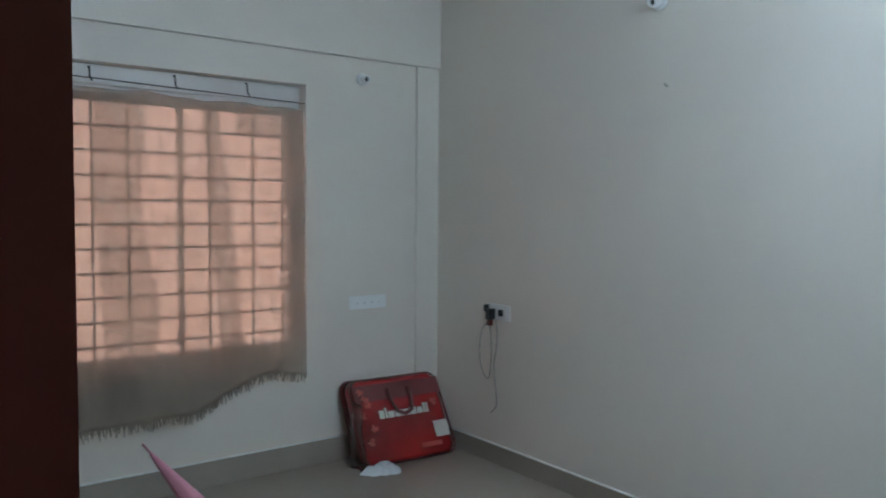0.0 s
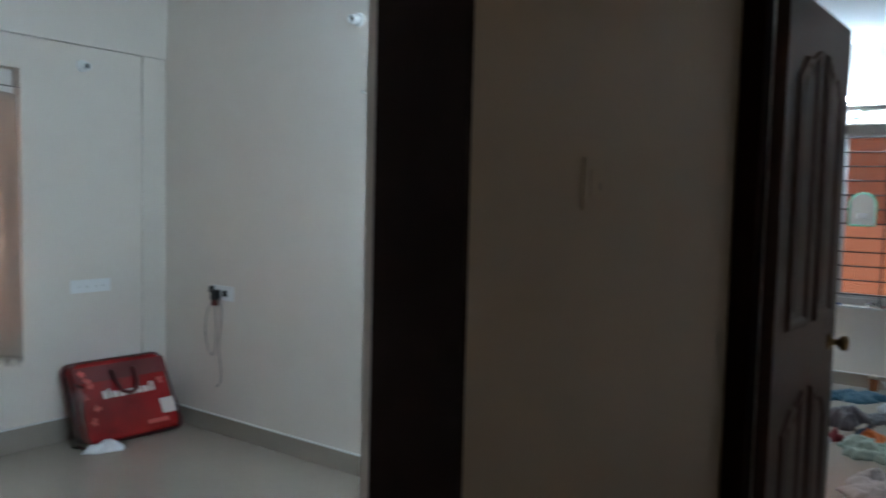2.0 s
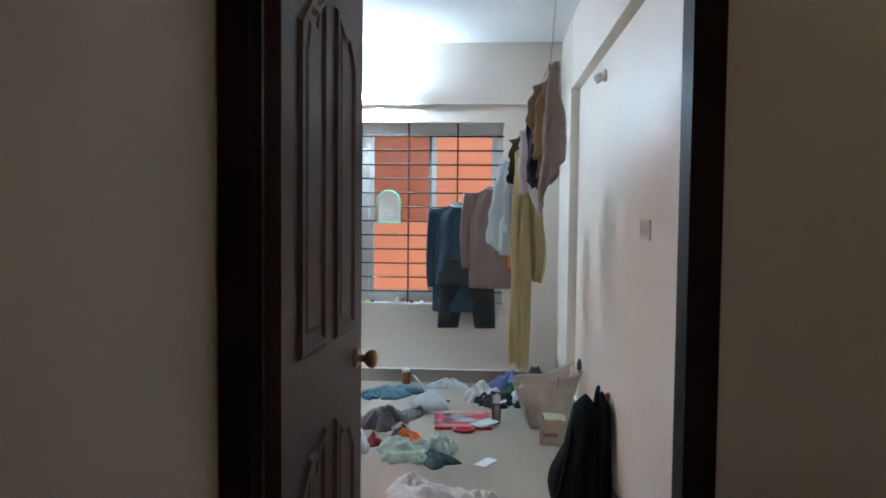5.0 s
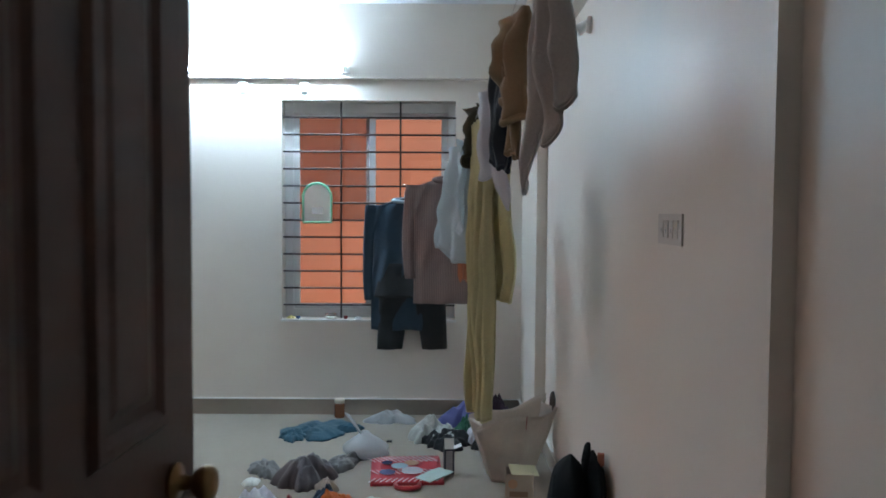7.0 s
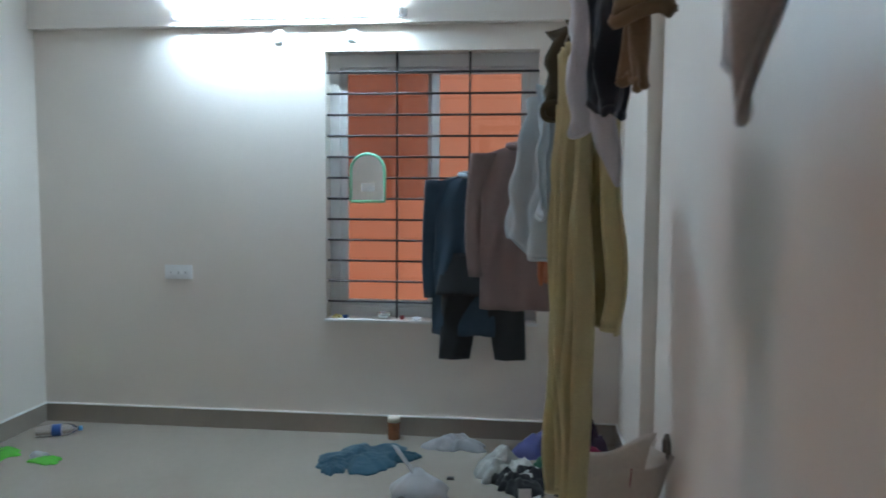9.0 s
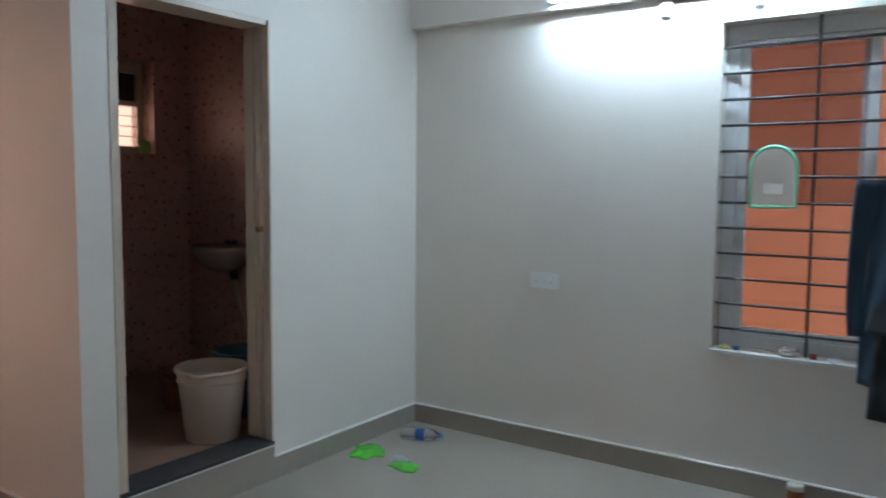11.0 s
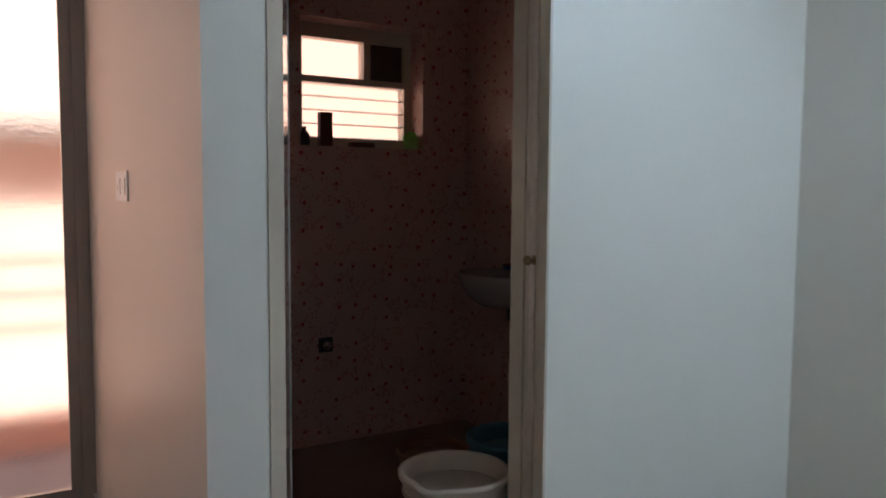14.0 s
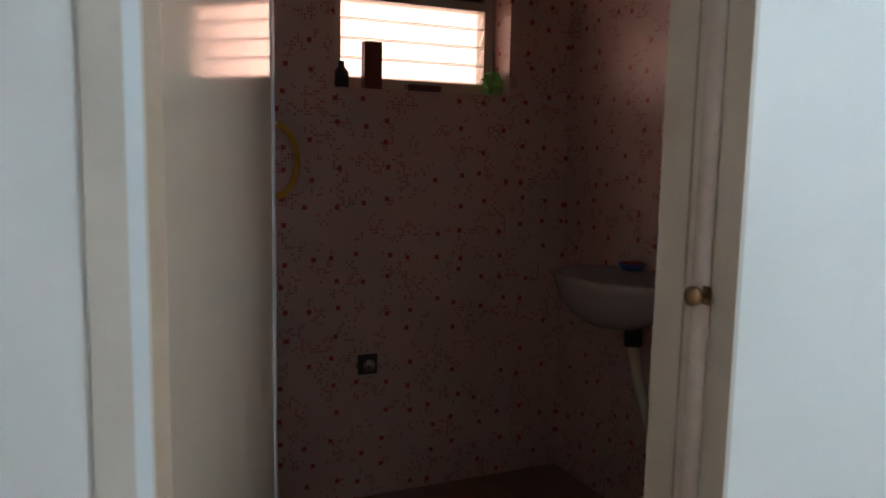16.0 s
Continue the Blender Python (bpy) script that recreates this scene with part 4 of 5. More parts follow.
def pillow(w, h, r, depth, puff):
    bm = bmesh.new()
    rings = []
    for s, y in ((0.0, -depth / 2 - puff), (0.55, -depth / 2 - puff * 0.75), (0.9, -depth / 2 - puff * 0.15), (1.0, -depth / 2 + 0.01), (1.0, depth / 2 - 0.01), (0.9, depth / 2 + puff * 0.1), (0.5, depth / 2 + puff * 0.5)):
        ring = []
        for x, z in rounded(w, h, r):
            px, pz = x * max(s, 0.02), h / 2 + (z - h / 2) * max(s, 0.02)
            px *= 1 - 0.07 * pz / h
            ring.append(bm.verts.new((px, y + 0.008 * noise.noise((px * 7, pz * 7, y)), max(0.002, pz))))
        rings.append(ring)
    n = len(rings[0])
    for a, b in zip(rings, rings[1:]):
        for k in range(n):
            bm.faces.new((a[k], a[(k + 1) % n], b[(k + 1) % n], b[k]))
    bm.faces.new(rings[0][::-1])
    bm.faces.new(rings[-1])
    return bm


BW, BH = 0.58, 0.46
part("body", pillow(BW, BH, 0.06, 0.12, 0.03), BAGRED, bag, "", True)
for y in (-0.062, 0.062):
    pts = [(x * (1 - 0.07 * z / BH), y, z) for x, z in rounded(BW + 0.006, BH + 0.004, 0.06)]
    part("piping", rod(pts + [pts[0]], 0.006, 6), MAROON, bag, "maroon piping", True)
part("vinyl_band", box((-0.27, -0.083, BH - 0.115), (0.27, -0.073, BH - 0.025)), SMOKE, bag, "smoky clear vinyl strip", False, 0.003)
part("handle", rod([(-0.065, -0.088, BH - 0.06), (-0.062, -0.10, BH - 0.12), (-0.045, -0.108, BH - 0.185), (0.0, -0.11, BH - 0.205), (0.045, -0.108, BH - 0.185), (0.062, -0.10, BH - 0.12), (0.065, -0.088, BH - 0.06)], 0.011, 8), MAROON, bag, "", True)
bm = bmesh.new()
x = -0.155
for w, h in ((0.03, 0.045), (0.012, 0.055), (0.034, 0.035), (0.034, 0.035), (0.05, 0.035), (0.036, 0.04), (0.034, 0.035), (0.012, 0.055), (0.012, 0.055)):
    add_box(bm, (x, -0.098, BH - 0.215 + x * 0.0), (x + w, -0.0945, BH - 0.215 + h))
    x += w + 0.007
part("logo", bm, PALEPRINT, bag, "pale printed logo shapes")
part("care_label", box((0.165, -0.0935, 0.10), (0.255, -0.089, 0.19)), PALEPRINT, bag, "white sticker", False, 0.002)
part("print_bar", box((0.06, -0.0935, 0.055), (0.19, -0.0895, 0.08)), PINKPRINT, bag, "pale print line")
rnd = random.Random(3)
for cx, cz in ((-0.235, 0.40), (-0.205, 0.33), (-0.25, 0.27), (-0.20, 0.20), (-0.235, 0.13), (-0.215, 0.36), (0.20, 0.30)):
    bm = bmesh.new()
    for k in range(5):
        a = 2 * math.pi * k / 5 + rnd.random()
        vs = [(0, 0), (0.012, 0.008), (0.026, 0.0), (0.012, -0.008)]
        pr = [bm.verts.new((cx + px * math.cos(a) - pz * math.sin(a), -0.089 - (0.003 if abs(cx) < 0.22 else 0.0), cz + px * math.sin(a) + pz * math.cos(a))) for px, pz in vs]
        f = bm.faces.new(pr)
        ext = bmesh.ops.extrude_face_region(bm, geom=[f])
        bmesh.ops.translate(bm, vec=(0, 0.004, 0), verts=[v for v in ext["geom"] if isinstance(v, bmesh.types.BMVert)])
    part("flower_print", bm, PINKPRINT, bag, "printed pink flower")
for piece in bag.children:
    piece.data.transform(BAGLEAN)
flap = hanging("plastic_flap", (1.885, 4.08, 0.36), (1.885, 3.98, 0.36), 0.004, 0.004, CLEARPLASTIC, "clear plastic flap hanging off the blanket bag", "plastic", 1, 0.01, 1.4, 3, 0.004, 0.003, (0.0, -0.02), group="")
heap("tissue", (1.98, 3.92, 0), (0.12, 0.075), 0.055, cloth("white_tissue", (0.78, 0.78, 0.80)), "crumpled white tissue on the floor", "tissue", 4.0, group="")

# folded pink umbrella leaning near the window
PINK = cloth("pink_umbrella_cloth", (0.72, 0.30, 0.38))
umb = thing("umbrella", pose(0.86, 3.30, 0.0, 0, 0, 0), "folded pink umbrella leaning by the window", "umbrella")
a, b = Vector((0.10, -0.05, 0.02)), Vector((-0.26, 0.10, 0.53))
d = b - a
bm = bmesh.new()
add_rod(bm, [a + d * t for t in (0.0, 0.15, 0.4, 0.65, 0.85, 0.93)], [0.03, 0.05, 0.042, 0.026, 0.012, 0.005], 14)
for v in bm.verts:
    t = (v.co - a).dot(d) / d.length_squared
    axis = a + d * t
    off = v.co - axis
    v.co = axis + off * (1 + 0.3 * math.sin(7 * math.atan2(off.y, off.x)))
part("canopy", bm, PINK, umb, "", True)
part("tip", rod([a + d * 0.92, b], 0.0045, 8), material("pink_painted_metal", (0.6, 0.25, 0.3), 0.4), umb, "", True)

# ---- the bedroom ----
# hand mirror on the grille
GREEN = material("mint_green_plastic", (0.25, 0.66, 0.42), 0.35, bump=0.0)
mir = thing("wall_mirror", pose(6.60, 0.886, 1.293, 0, 0, -90), "small arched mirror in a mint green rim hung on the grille", "mirror")
arch = [(-0.094, 0.0), (0.094, 0.0), (0.094, 0.165)] + [(0.094 * math.cos(t), 0.165 + 0.094 * math.sin(t)) for t in (math.pi * k / 14 for k in range(1, 14))] + [(-0.094, 0.165)]
bm = bmesh.new()
f = bm.faces.new([bm.verts.new((x, 0.0, z)) for x, z in arch])
ext = bmesh.ops.extrude_face_region(bm, geom=[f])
bmesh.ops.translate(bm, vec=(0, 0.006, 0), verts=[v for v in ext["geom"] if isinstance(v, bmesh.types.BMVert)])
part("glass", bm, MIRROR, mir, "silvered glass")
part("rim", rod([(x, 0.0, z) for x, z in arch] + [(arch[0][0], 0, arch[0][1])], 0.0085, 8), GREEN, mir, "mint green plastic rim", True)
part("sticker", box((-0.035, -0.003, 0.055), (0.04, -0.0005, 0.10)), PALEPRINT, mir, "pale paper sticker")
part("clip", rod([(0.0, 0.0, 0.262), (0.0, 0.03, 0.275)], 0.003, 6), CHROME, mir)

# bits on the window sill
SILLZ = 0.6435
def small_pot(name, at, r, h, mat, label, category="cup"):
    root = thing(name, at, label, category, "things on the sill")
    part("body", lathe([(r * 0.75, 0), (r, h * 0.6), (r * 1.05, h), (r * 0.92, h), (r * 0.85, h * 0.3), (0, h * 0.3)], 20), mat, root, "", True)
    return root


small_pot("small_bowl", (6.64, 0.80, SILLZ), 0.042, 0.035, CHROME, "small steel bowl on the window sill", "bowl")
small_pot("stopper", (6.63, 1.02, SILLZ), 0.016, 0.016, material("blue_cap", (0.04, 0.12, 0.35), 0.4), "small blue stopper on the window sill", "cap")
small_pot("stopper", (6.63, 0.70, SILLZ), 0.014, 0.02, material("red_cap", (0.30, 0.03, 0.03), 0.4), "small red stopper on the window sill", "cap")
heap("paper_scrap", (6.64, 1.07, SILLZ), (0.035, 0.028), 0.02, material("yellow_wrapper", (0.65, 0.55, 0.2), 0.5), "crumpled yellow wrapper on the window sill", "paper", 6.0, group="things on the sill")
heap("paper_scrap", (6.63, 0.62, SILLZ), (0.05, 0.03), 0.016, material("white_wrapper", (0.75, 0.75, 0.76), 0.5), "crumpled white scrap on the window sill", "paper", 8.0, group="things on the sill")

# clothes line and washing
line = thing("clothes_line", (0, 0, 0), "thin wire clothes line from the ceiling to the grille", "clothes line")
LINE = [Vector(p) for p in ((2.70, -0.17, 2.715), (2.73, -0.135, 2.25), (2.745, -0.1085, 1.845), (3.74, -0.142, 1.937), (4.0, -0.115, 1.82), (4.40, -0.075, 1.735), (5.10, -0.03, 1.665), (5.62, 0.025, 1.64), (6.1, 0.06, 1.61), (6.635, 0.10, 1.58))]
part("wire", rod(LINE, 0.0011, 6), material("pale_cotton_cord", (0.55, 0.51, 0.47), 0.8, grain=0.1), line, "", True)

TEAL = cloth("dark_teal_blue_cotton", (0.024, 0.048, 0.075))
MAUVE = cloth("mauve_striped_cotton", (0.27, 0.205, 0.20), stripes=34)
PALEBLUE = cloth("pale_blue_cotton", (0.56, 0.65, 0.69), 0.2)
YELLOW = cloth("pale_olive_yellow_cotton", (0.74, 0.67, 0.40), 0.3)
GREYW = cloth("grey_white_cotton", (0.76, 0.73, 0.71), 0.35)
TAN = cloth("tan_brown_cotton", (0.26, 0.17, 0.095), alt=(0.20, 0.13, 0.07))
NAVY = cloth("navy_black_cotton", (0.016, 0.02, 0.032))
WHITEC = cloth("white_cotton", (0.74, 0.74, 0.79), 0.2)
OLIVE = cloth("dark_olive_cotton", (0.085, 0.065, 0.035))
BLACKC = cloth("black_cotton", (0.012, 0.013, 0.015))
shirt("shirt", (6.50, 0.30, 1.545), -90, 0.46, 0.84, TEAL, "dark teal blue shirt on a hanger on the window grille", 1.0, 0.62, cloth("pale_collar", (0.3, 0.38, 0.42)), IRON)
trousers("trousers", (6.47, 0.245, 1.03), -90, 0.44, 0.56, BLACKC, "black trousers hanging behind the shirts", 2.0)
shirt("shirt", (5.62, 0.025, 1.645), -82, 0.40, 0.66, MAUVE, "mauve striped shirt on a white hanger on the line", 2.2, 0.50)
hanging("towel", (5.12, 0.035, 1.665), (4.92, -0.085, 1.675), 1.2, 1.13, PALEBLUE, "pale blue cloth hung over the line", "cloth", 2, 0.022, 1.35, 1.2, 0.03, 0.007, (0, 0.05))
hanging("towel", (4.86, -0.02, 1.69), (5.1, -0.1, 1.67), 1.3, 1.22, PALEBLUE, "pale blue cloth folded over the line", "cloth", 2, 0.02, 1.2, 3.4, 0.03, 0.007)
hanging("orange_cloth", (5.13, -0.02, 1.665), (5.11, -0.07, 1.665), 1.06, 1.06, cloth("orange_cotton", (0.55, 0.20, 0.10)), "orange scrap of cloth below the blue towel", "cloth", 1, 0.01, 1.0, 0.4)
hanging("dupatta", (4.368, -0.046, 1.692), (4.202, -0.119, 1.706), 0.625, 0.616, YELLOW, "long pale yellow scarf hung over the line", "scarf", 5, 0.018, 0.9, 0.7, 0.012, 0.008)
hanging("dupatta", (4.478, -0.055, 1.674), (4.184, -0.193, 1.692), 1.104, 1.048, YELLOW, "short end of a pale yellow scarf", "scarf", 6, 0.015, 1.0, 2.6, 0.02, 0.007)
hanging("grey_rag", (4.534, -0.092, 1.674), (4.46, -0.147, 1.683), 1.048, 1.021, cloth("slate_cotton", (0.14, 0.16, 0.20)), "slate grey cloth behind the yellow scarf", "cloth", 2, 0.012, 1.1, 5.0)
hanging("cap", (4.527, -0.041, 1.77), (4.397, -0.083, 1.78), 1.584, 1.538, OLIVE, "dark olive cloth pegged to the line", "cloth", 1, 0.03, 0.8, 2.0, 0.03, 0.01)
hanging("handkerchief", (4.17, -0.071, 1.779), (4.037, -0.152, 1.798), 1.544, 1.402, WHITEC, "white handkerchief hung over the line", "cloth", 2, 0.016, 1.05, 1.9, 0.03, 0.005)
hanging("sock", (4.02, -0.105, 1.82), (3.95, -0.145, 1.83), 1.535, 1.54, NAVY, "navy sock pegged to the line", "sock", 1, 0.012, 1.3, 0.3, 0.008, 0.012)
hanging("sock", (3.88, -0.125, 1.815), (3.82, -0.15, 1.825), 1.515, 1.49, NAVY, "navy sock pegged to the line", "sock", 1, 0.012, 1.3, 4.3, 0.008, 0.012)
hanging("brown_top", (3.84, -0.122, 1.924), (3.63, -0.160, 1.946), 1.672, 1.627, TAN, "tan brown garment bunched over the line", "garment", 2, 0.026, 0.9, 1.1, 0.04, 0.016)
hanging("brown_top", (3.76, -0.135, 1.935), (3.67, -0.169, 1.94), 1.55, 1.515, TAN, "tan brown strap hanging from the bunched garment", "garment", 1, 0.012, 0.8, 6.0, 0.02, 0.012)
hanging("grey_towel", (2.782, -0.106, 1.83), (2.708, -0.118, 1.835), 1.445, 1.585, GREYW, "grey white cotton towel pegged to the line by one corner", "towel", 3, 0.012, 4.1, 0.5, 0.03, 0.004, lobes=0.035)

# things on the floor
heap("blue_top", (6.20, 0.83, 0), (0.27, 0.24), 0.045, cloth("teal_cotton", (0.022, 0.080, 0.115)), "teal garment spread on the floor", "garment", 1.0, 1.1, extra=[(-0.14, 0.12, 0.14, 0.09, 0.05, 20, MATS["teal_cotton"]), (0.02, -0.20, 0.16, 0.07, 0.05, -60, MATS["teal_cotton"]), (-0.17, -0.02, 0.05, 0.035, 0.02, 0, cloth("white_tag", (0.7, 0.7, 0.66)))])
heap("grey_trousers", (5.32, 0.74, 0), (0.22, 0.17), 0.145, cloth("grey_purple_cotton", (0.105, 0.085, 0.09)), "crumpled grey purple garment on the floor", "garment", 2.2, 0.75, extra=[(0.22, -0.16, 0.22, 0.09, 0.08, -40, cloth("grey_cotton", (0.17, 0.165, 0.165))), (0.12, 0.24, 0.16, 0.09, 0.07, 30, MATS["grey_cotton"]), (-0.14, -0.13, 0.09, 0.08, 0.07, 0, cloth("beige_cotton", (0.42, 0.34, 0.29))), (-0.05, 0.27, 0.07, 0.06, 0.03, 0, MATS["white_tag"])])
heap("clothes_pile", (4.74, 0.52, 0), (0.24, 0.25), 0.10, cloth("sage_green_cotton", (0.36, 0.44, 0.37)), "mixed pile of sage, orange and white clothes on the floor", "clothes pile", 3.1, 1.1, extra=[(0.14, 0.02, 0.15, 0.13, 0.115, 30, cloth("bright_orange_cotton", (0.72, 0.16, 0.03))), (0.22, 0.06, 0.13, 0.10, 0.11, 10, cloth("dark_navy_cotton", (0.02, 0.045, 0.09))), (0.10, 0.36, 0.20, 0.16, 0.13, 0, WHITEC), (0.06, -0.17, 0.18, 0.12, 0.12, -30, cloth("mint_cotton", (0.45, 0.55, 0.48))), (-0.10, -0.15, 0.20, 0.13, 0.06, 40, cloth("dark_green_cotton", (0.03, 0.06, 0.06))), (0.16, 0.22, 0.09, 0.06, 0.07, 0, cloth("dark_red_cotton", (0.25, 0.02, 0.03)))])
heap("white_cloth", (3.97, 0.34, 0), (0.27, 0.25), 0.09, cloth("pinkish_white_cotton", (0.66, 0.58, 0.55)), "crumpled pinkish white cloth on the floor", "cloth", 4.4, 1.3, extra=[(0.22, 0.10, 0.16, 0.13, 0.08, 20, MATS["pinkish_white_cotton"]), (-0.25, -0.20, 0.24, 0.10, 0.05, 35, MATS["pinkish_white_cotton"]), (0.05, -0.25, 0.14, 0.12, 0.07, 0, MATS["pinkish_white_cotton"])])
heap("clothes_pile", (6.05, 0.08, 0), (0.20, 0.20), 0.15, cloth("pale_grey_print", (0.45, 0.46, 0.43)), "pile of pale and black clothes on the floor", "clothes pile", 5.3, 1.2, extra=[(-0.10, -0.05, 0.17, 0.19, 0.10, 0, BLACKC), (0.03, -0.19, 0.13, 0.11, 0.15, 0, cloth("bottle_green_cotton", (0.02, 0.11, 0.06))), (-0.07, -0.24, 0.14, 0.12, 0.12, 20, WHITEC), (-0.14, -0.28, 0.12, 0.12, 0.09, 0, BLACKC)])
heap("clothes_pile", (6.36, -0.12, 0), (0.17, 0.22), 0.17, cloth("violet_blue_cotton", (0.15, 0.17, 0.42)), "violet and maroon clothes heaped by the wall", "clothes pile", 6.1, 1.0, extra=[(-0.05, -0.13, 0.15, 0.17, 0.13, 0, cloth("crimson_cotton", (0.28, 0.02, 0.06))), (0.02, -0.19, 0.16, 0.13, 0.22, 0, cloth("plum_black_cotton", (0.045, 0.02, 0.04)))])
heap("plastic_bag", (6.44, 0.36, 0), (0.12, 0.20), 0.075, material("thin_white_plastic", (0.72, 0.73, 0.75), 0.3, bump=0.2, alpha_translucent=0.45, see=0.3), "flat white plastic bag on the floor", "plastic bag", 7.2, 1.2, group="plastic bags")
THINWHITE = MATS["thin_white_plastic"]
pb = thing("plastic_bag", (5.72, 0.47, 0), "knotted translucent white plastic bag on the floor", "plastic bag", "plastic bags")
part("body", loft([((0.004 * math.sin(i), 0.01 * i / 8, 0.002 + 0.017 * i), ((0.085, 0.11, 0.12, 0.115, 0.10, 0.08, 0.055, 0.032, 0.018)[i], 0, 0), (0, (0.10, 0.125, 0.13, 0.12, 0.105, 0.085, 0.06, 0.035, 0.02)[i], 0)) for i in range(9)], 30, 0.08, 6, 0.4), THINWHITE, pb, "", True)
part("knot", loft([((0, 0.03 + 0.02 * i, 0.125 + 0.028 * i), ((0.02, 0.013, 0.02, 0.024, 0.012)[i % 5], 0, 0), (0, 0.013, 0.006)) for i in range(5)], 14, 0.2, 4, 1.0), THINWHITE, pb, "", True)

# printed gift bag lying flat
gift = thing("gift_bag", pose(5.46, 0.235, 0.0, 0, 0, 4), "red printed carrier bag lying flat on the floor", "bag")
GRED = material("red_glossy_paper", (0.50, 0.03, 0.045), 0.3, bump=0.05)
bm = bmesh.new()
add_box(bm, (-0.215, -0.185, 0.0), (0.215, 0.185, 0.012))
bmesh.ops.subdivide_edges(bm, edges=bm.edges, cuts=6, use_grid_fill=True)
for v in bm.verts:
    v.co.z += 0.006 * max(0, noise.noise((v.co.x * 9, v.co.y * 9, 1))) if v.co.z > 0.006 else 0
part("body", bm, GRED, gift, "", True)
STRIPE = material("white_pink_print", (0.70, 0.60, 0.62), 0.35, bump=0.0)
for k in range(13):
    y = -0.17 + k * 0.028
    part("stripe", box((-0.006, -0.004, 0), (0.10, 0.004, 0.0012), pose(0.11, y, 0.0165, 0, 0, 32)), STRIPE, gift)
    part("stripe", box((-0.05, -0.004, 0), (0.012, 0.004, 0.0012), pose(-0.16, y, 0.0165, 0, 0, -30)), STRIPE, gift)
    part("stripe", box((-0.04, -0.004, 0), (0.04, 0.004, 0.0012), pose(-0.055, y, 0.0165, 0, 0, 32)), STRIPE, gift)
def disc(r, h, n=20, m=None):
    return lathe([(r, 0), (r, h), (0, h + 0.0001)], n, m)
for x, y, r, col, nm in ((0.09, 0.10, 0.03, (0.10, 0.12, 0.25), "navy_print"), (-0.06, 0.10, 0.042, (0.14, 0.16, 0.30), "blue_print"), (-0.04, -0.03, 0.055, (0.60, 0.62, 0.66), "silver_print"), (0.08, -0.03, 0.04, (0.66, 0.42, 0.28), "orange_print"), (0.035, 0.035, 0.045, (0.42, 0.62, 0.70), "cyan_print")):
    part("printed_spot", disc(r, 0.0011, 20, Matrix.Translation((x, y, 0.0185))), material(nm, col, 0.2, bump=0.0, coat=0.4), gift)
part("handle", rod([(-0.215, 0.06, 0.008), (-0.27, 0.055, 0.012), (-0.295, 0.02, 0.014), (-0.295, -0.02, 0.014), (-0.27, -0.055, 0.012), (-0.215, -0.06, 0.008)], 0.012, 8), GRED, gift, "red handle", True)
env = thing("envelope", pose(5.345, 0.085, 0.021, 2, 0, -38), "pale green envelope lying on the printed bag", "envelope")
part("paper", box((-0.10, -0.05, 0), (0.10, 0.05, 0.003)), material("pale_green_paper", (0.46, 0.60, 0.56), 0.7), env)
slip = thing("paper_slip", pose(4.62, 0.075, 0.0, 0, 0, 60), "pale paper slip on the floor", "paper")
part("paper", box((-0.035, -0.075, 0), (0.035, 0.075, 0.002)), material("pale_blue_paper", (0.6, 0.65, 0.68), 0.7), slip)

# slim carton standing up
ct = thing("carton", pose(5.45, 0.012, 0.0, 0, 0, 6) @ Matrix.Scale(0.62, 4), "slim black and white carton standing open", "box")
CARTON = material("black_card", (0.03, 0.03, 0.045), 0.5, bump=0.03)
CARDWHITE = material("white_card", (0.70, 0.69, 0.68), 0.6, bump=0.03)
bm = bmesh.new()
for lo, hi in (((-0.04, -0.042, 0), (0.04, -0.039, 0.21)), ((-0.04, 0.039, 0), (0.04, 0.042, 0.21)), ((-0.043, -0.042, 0), (-0.04, 0.042, 0.21)), ((0.04, -0.042, 0), (0.043, 0.042, 0.21)), ((-0.04, -0.039, 0), (0.04, 0.039, 0.003))):
    add_box(bm, lo, hi)
part("body", bm, CARTON, ct)
part("face", box((-0.0445, -0.028, 0.012), (-0.0432, 0.028, 0.195)), material("mauve_grey_print", (0.32, 0.26, 0.27), 0.5), ct, "pale printed face")
part("flap", box((-0.001, -0.04, 0), (0.001, 0.04, 0.09), pose(-0.042, 0, 0.21, 0, 20, 0)), CARDWHITE, ct, "white open flap")
part("flap", box((-0.04, -0.001, 0), (0.04, 0.001, 0.07), pose(0, -0.041, 0.21, 70, 0, 0)), CARDWHITE, ct, "white open flap")

# large paper-plastic sack
SACK = material("beige_woven_sack", (0.74, 0.66, 0.59), 0.7, grain=0.07, scale=50, blotch=0.12, bump=0.3, bump_scale=18, alpha_translucent=0.55)
sk = thing("carrier_sack", pose(5.40, -0.295, 0.0, 0, 0, 8), "large beige woven carrier bag standing open", "bag")


def sack_front(side):
    def fn(u, v):
        w = 0.100 + 0.112 * v
        y = (0.5 - u) * 2 * w
        top = 0.28 + 0.10 * u + 0.02 * math.sin(u * 7 + side)
        x = side * (0.075 + 0.03 * v + 0.03 * math.sin(u * math.pi)) + 0.016 * noise.noise((u * 4, v * 4, side))
        return Vector((x, y - 0.02 + 0.06 * (1 - v) * 0.3, 0.002 + v * top)), Vector((1, 0, 0))
    return fn


part("front_panel", sheet(sack_front(-1), 22, 16, 0.003), SACK, sk, "", True)
part("back_panel", sheet(sack_front(1), 22, 16, 0.003), SACK, sk, "", True)
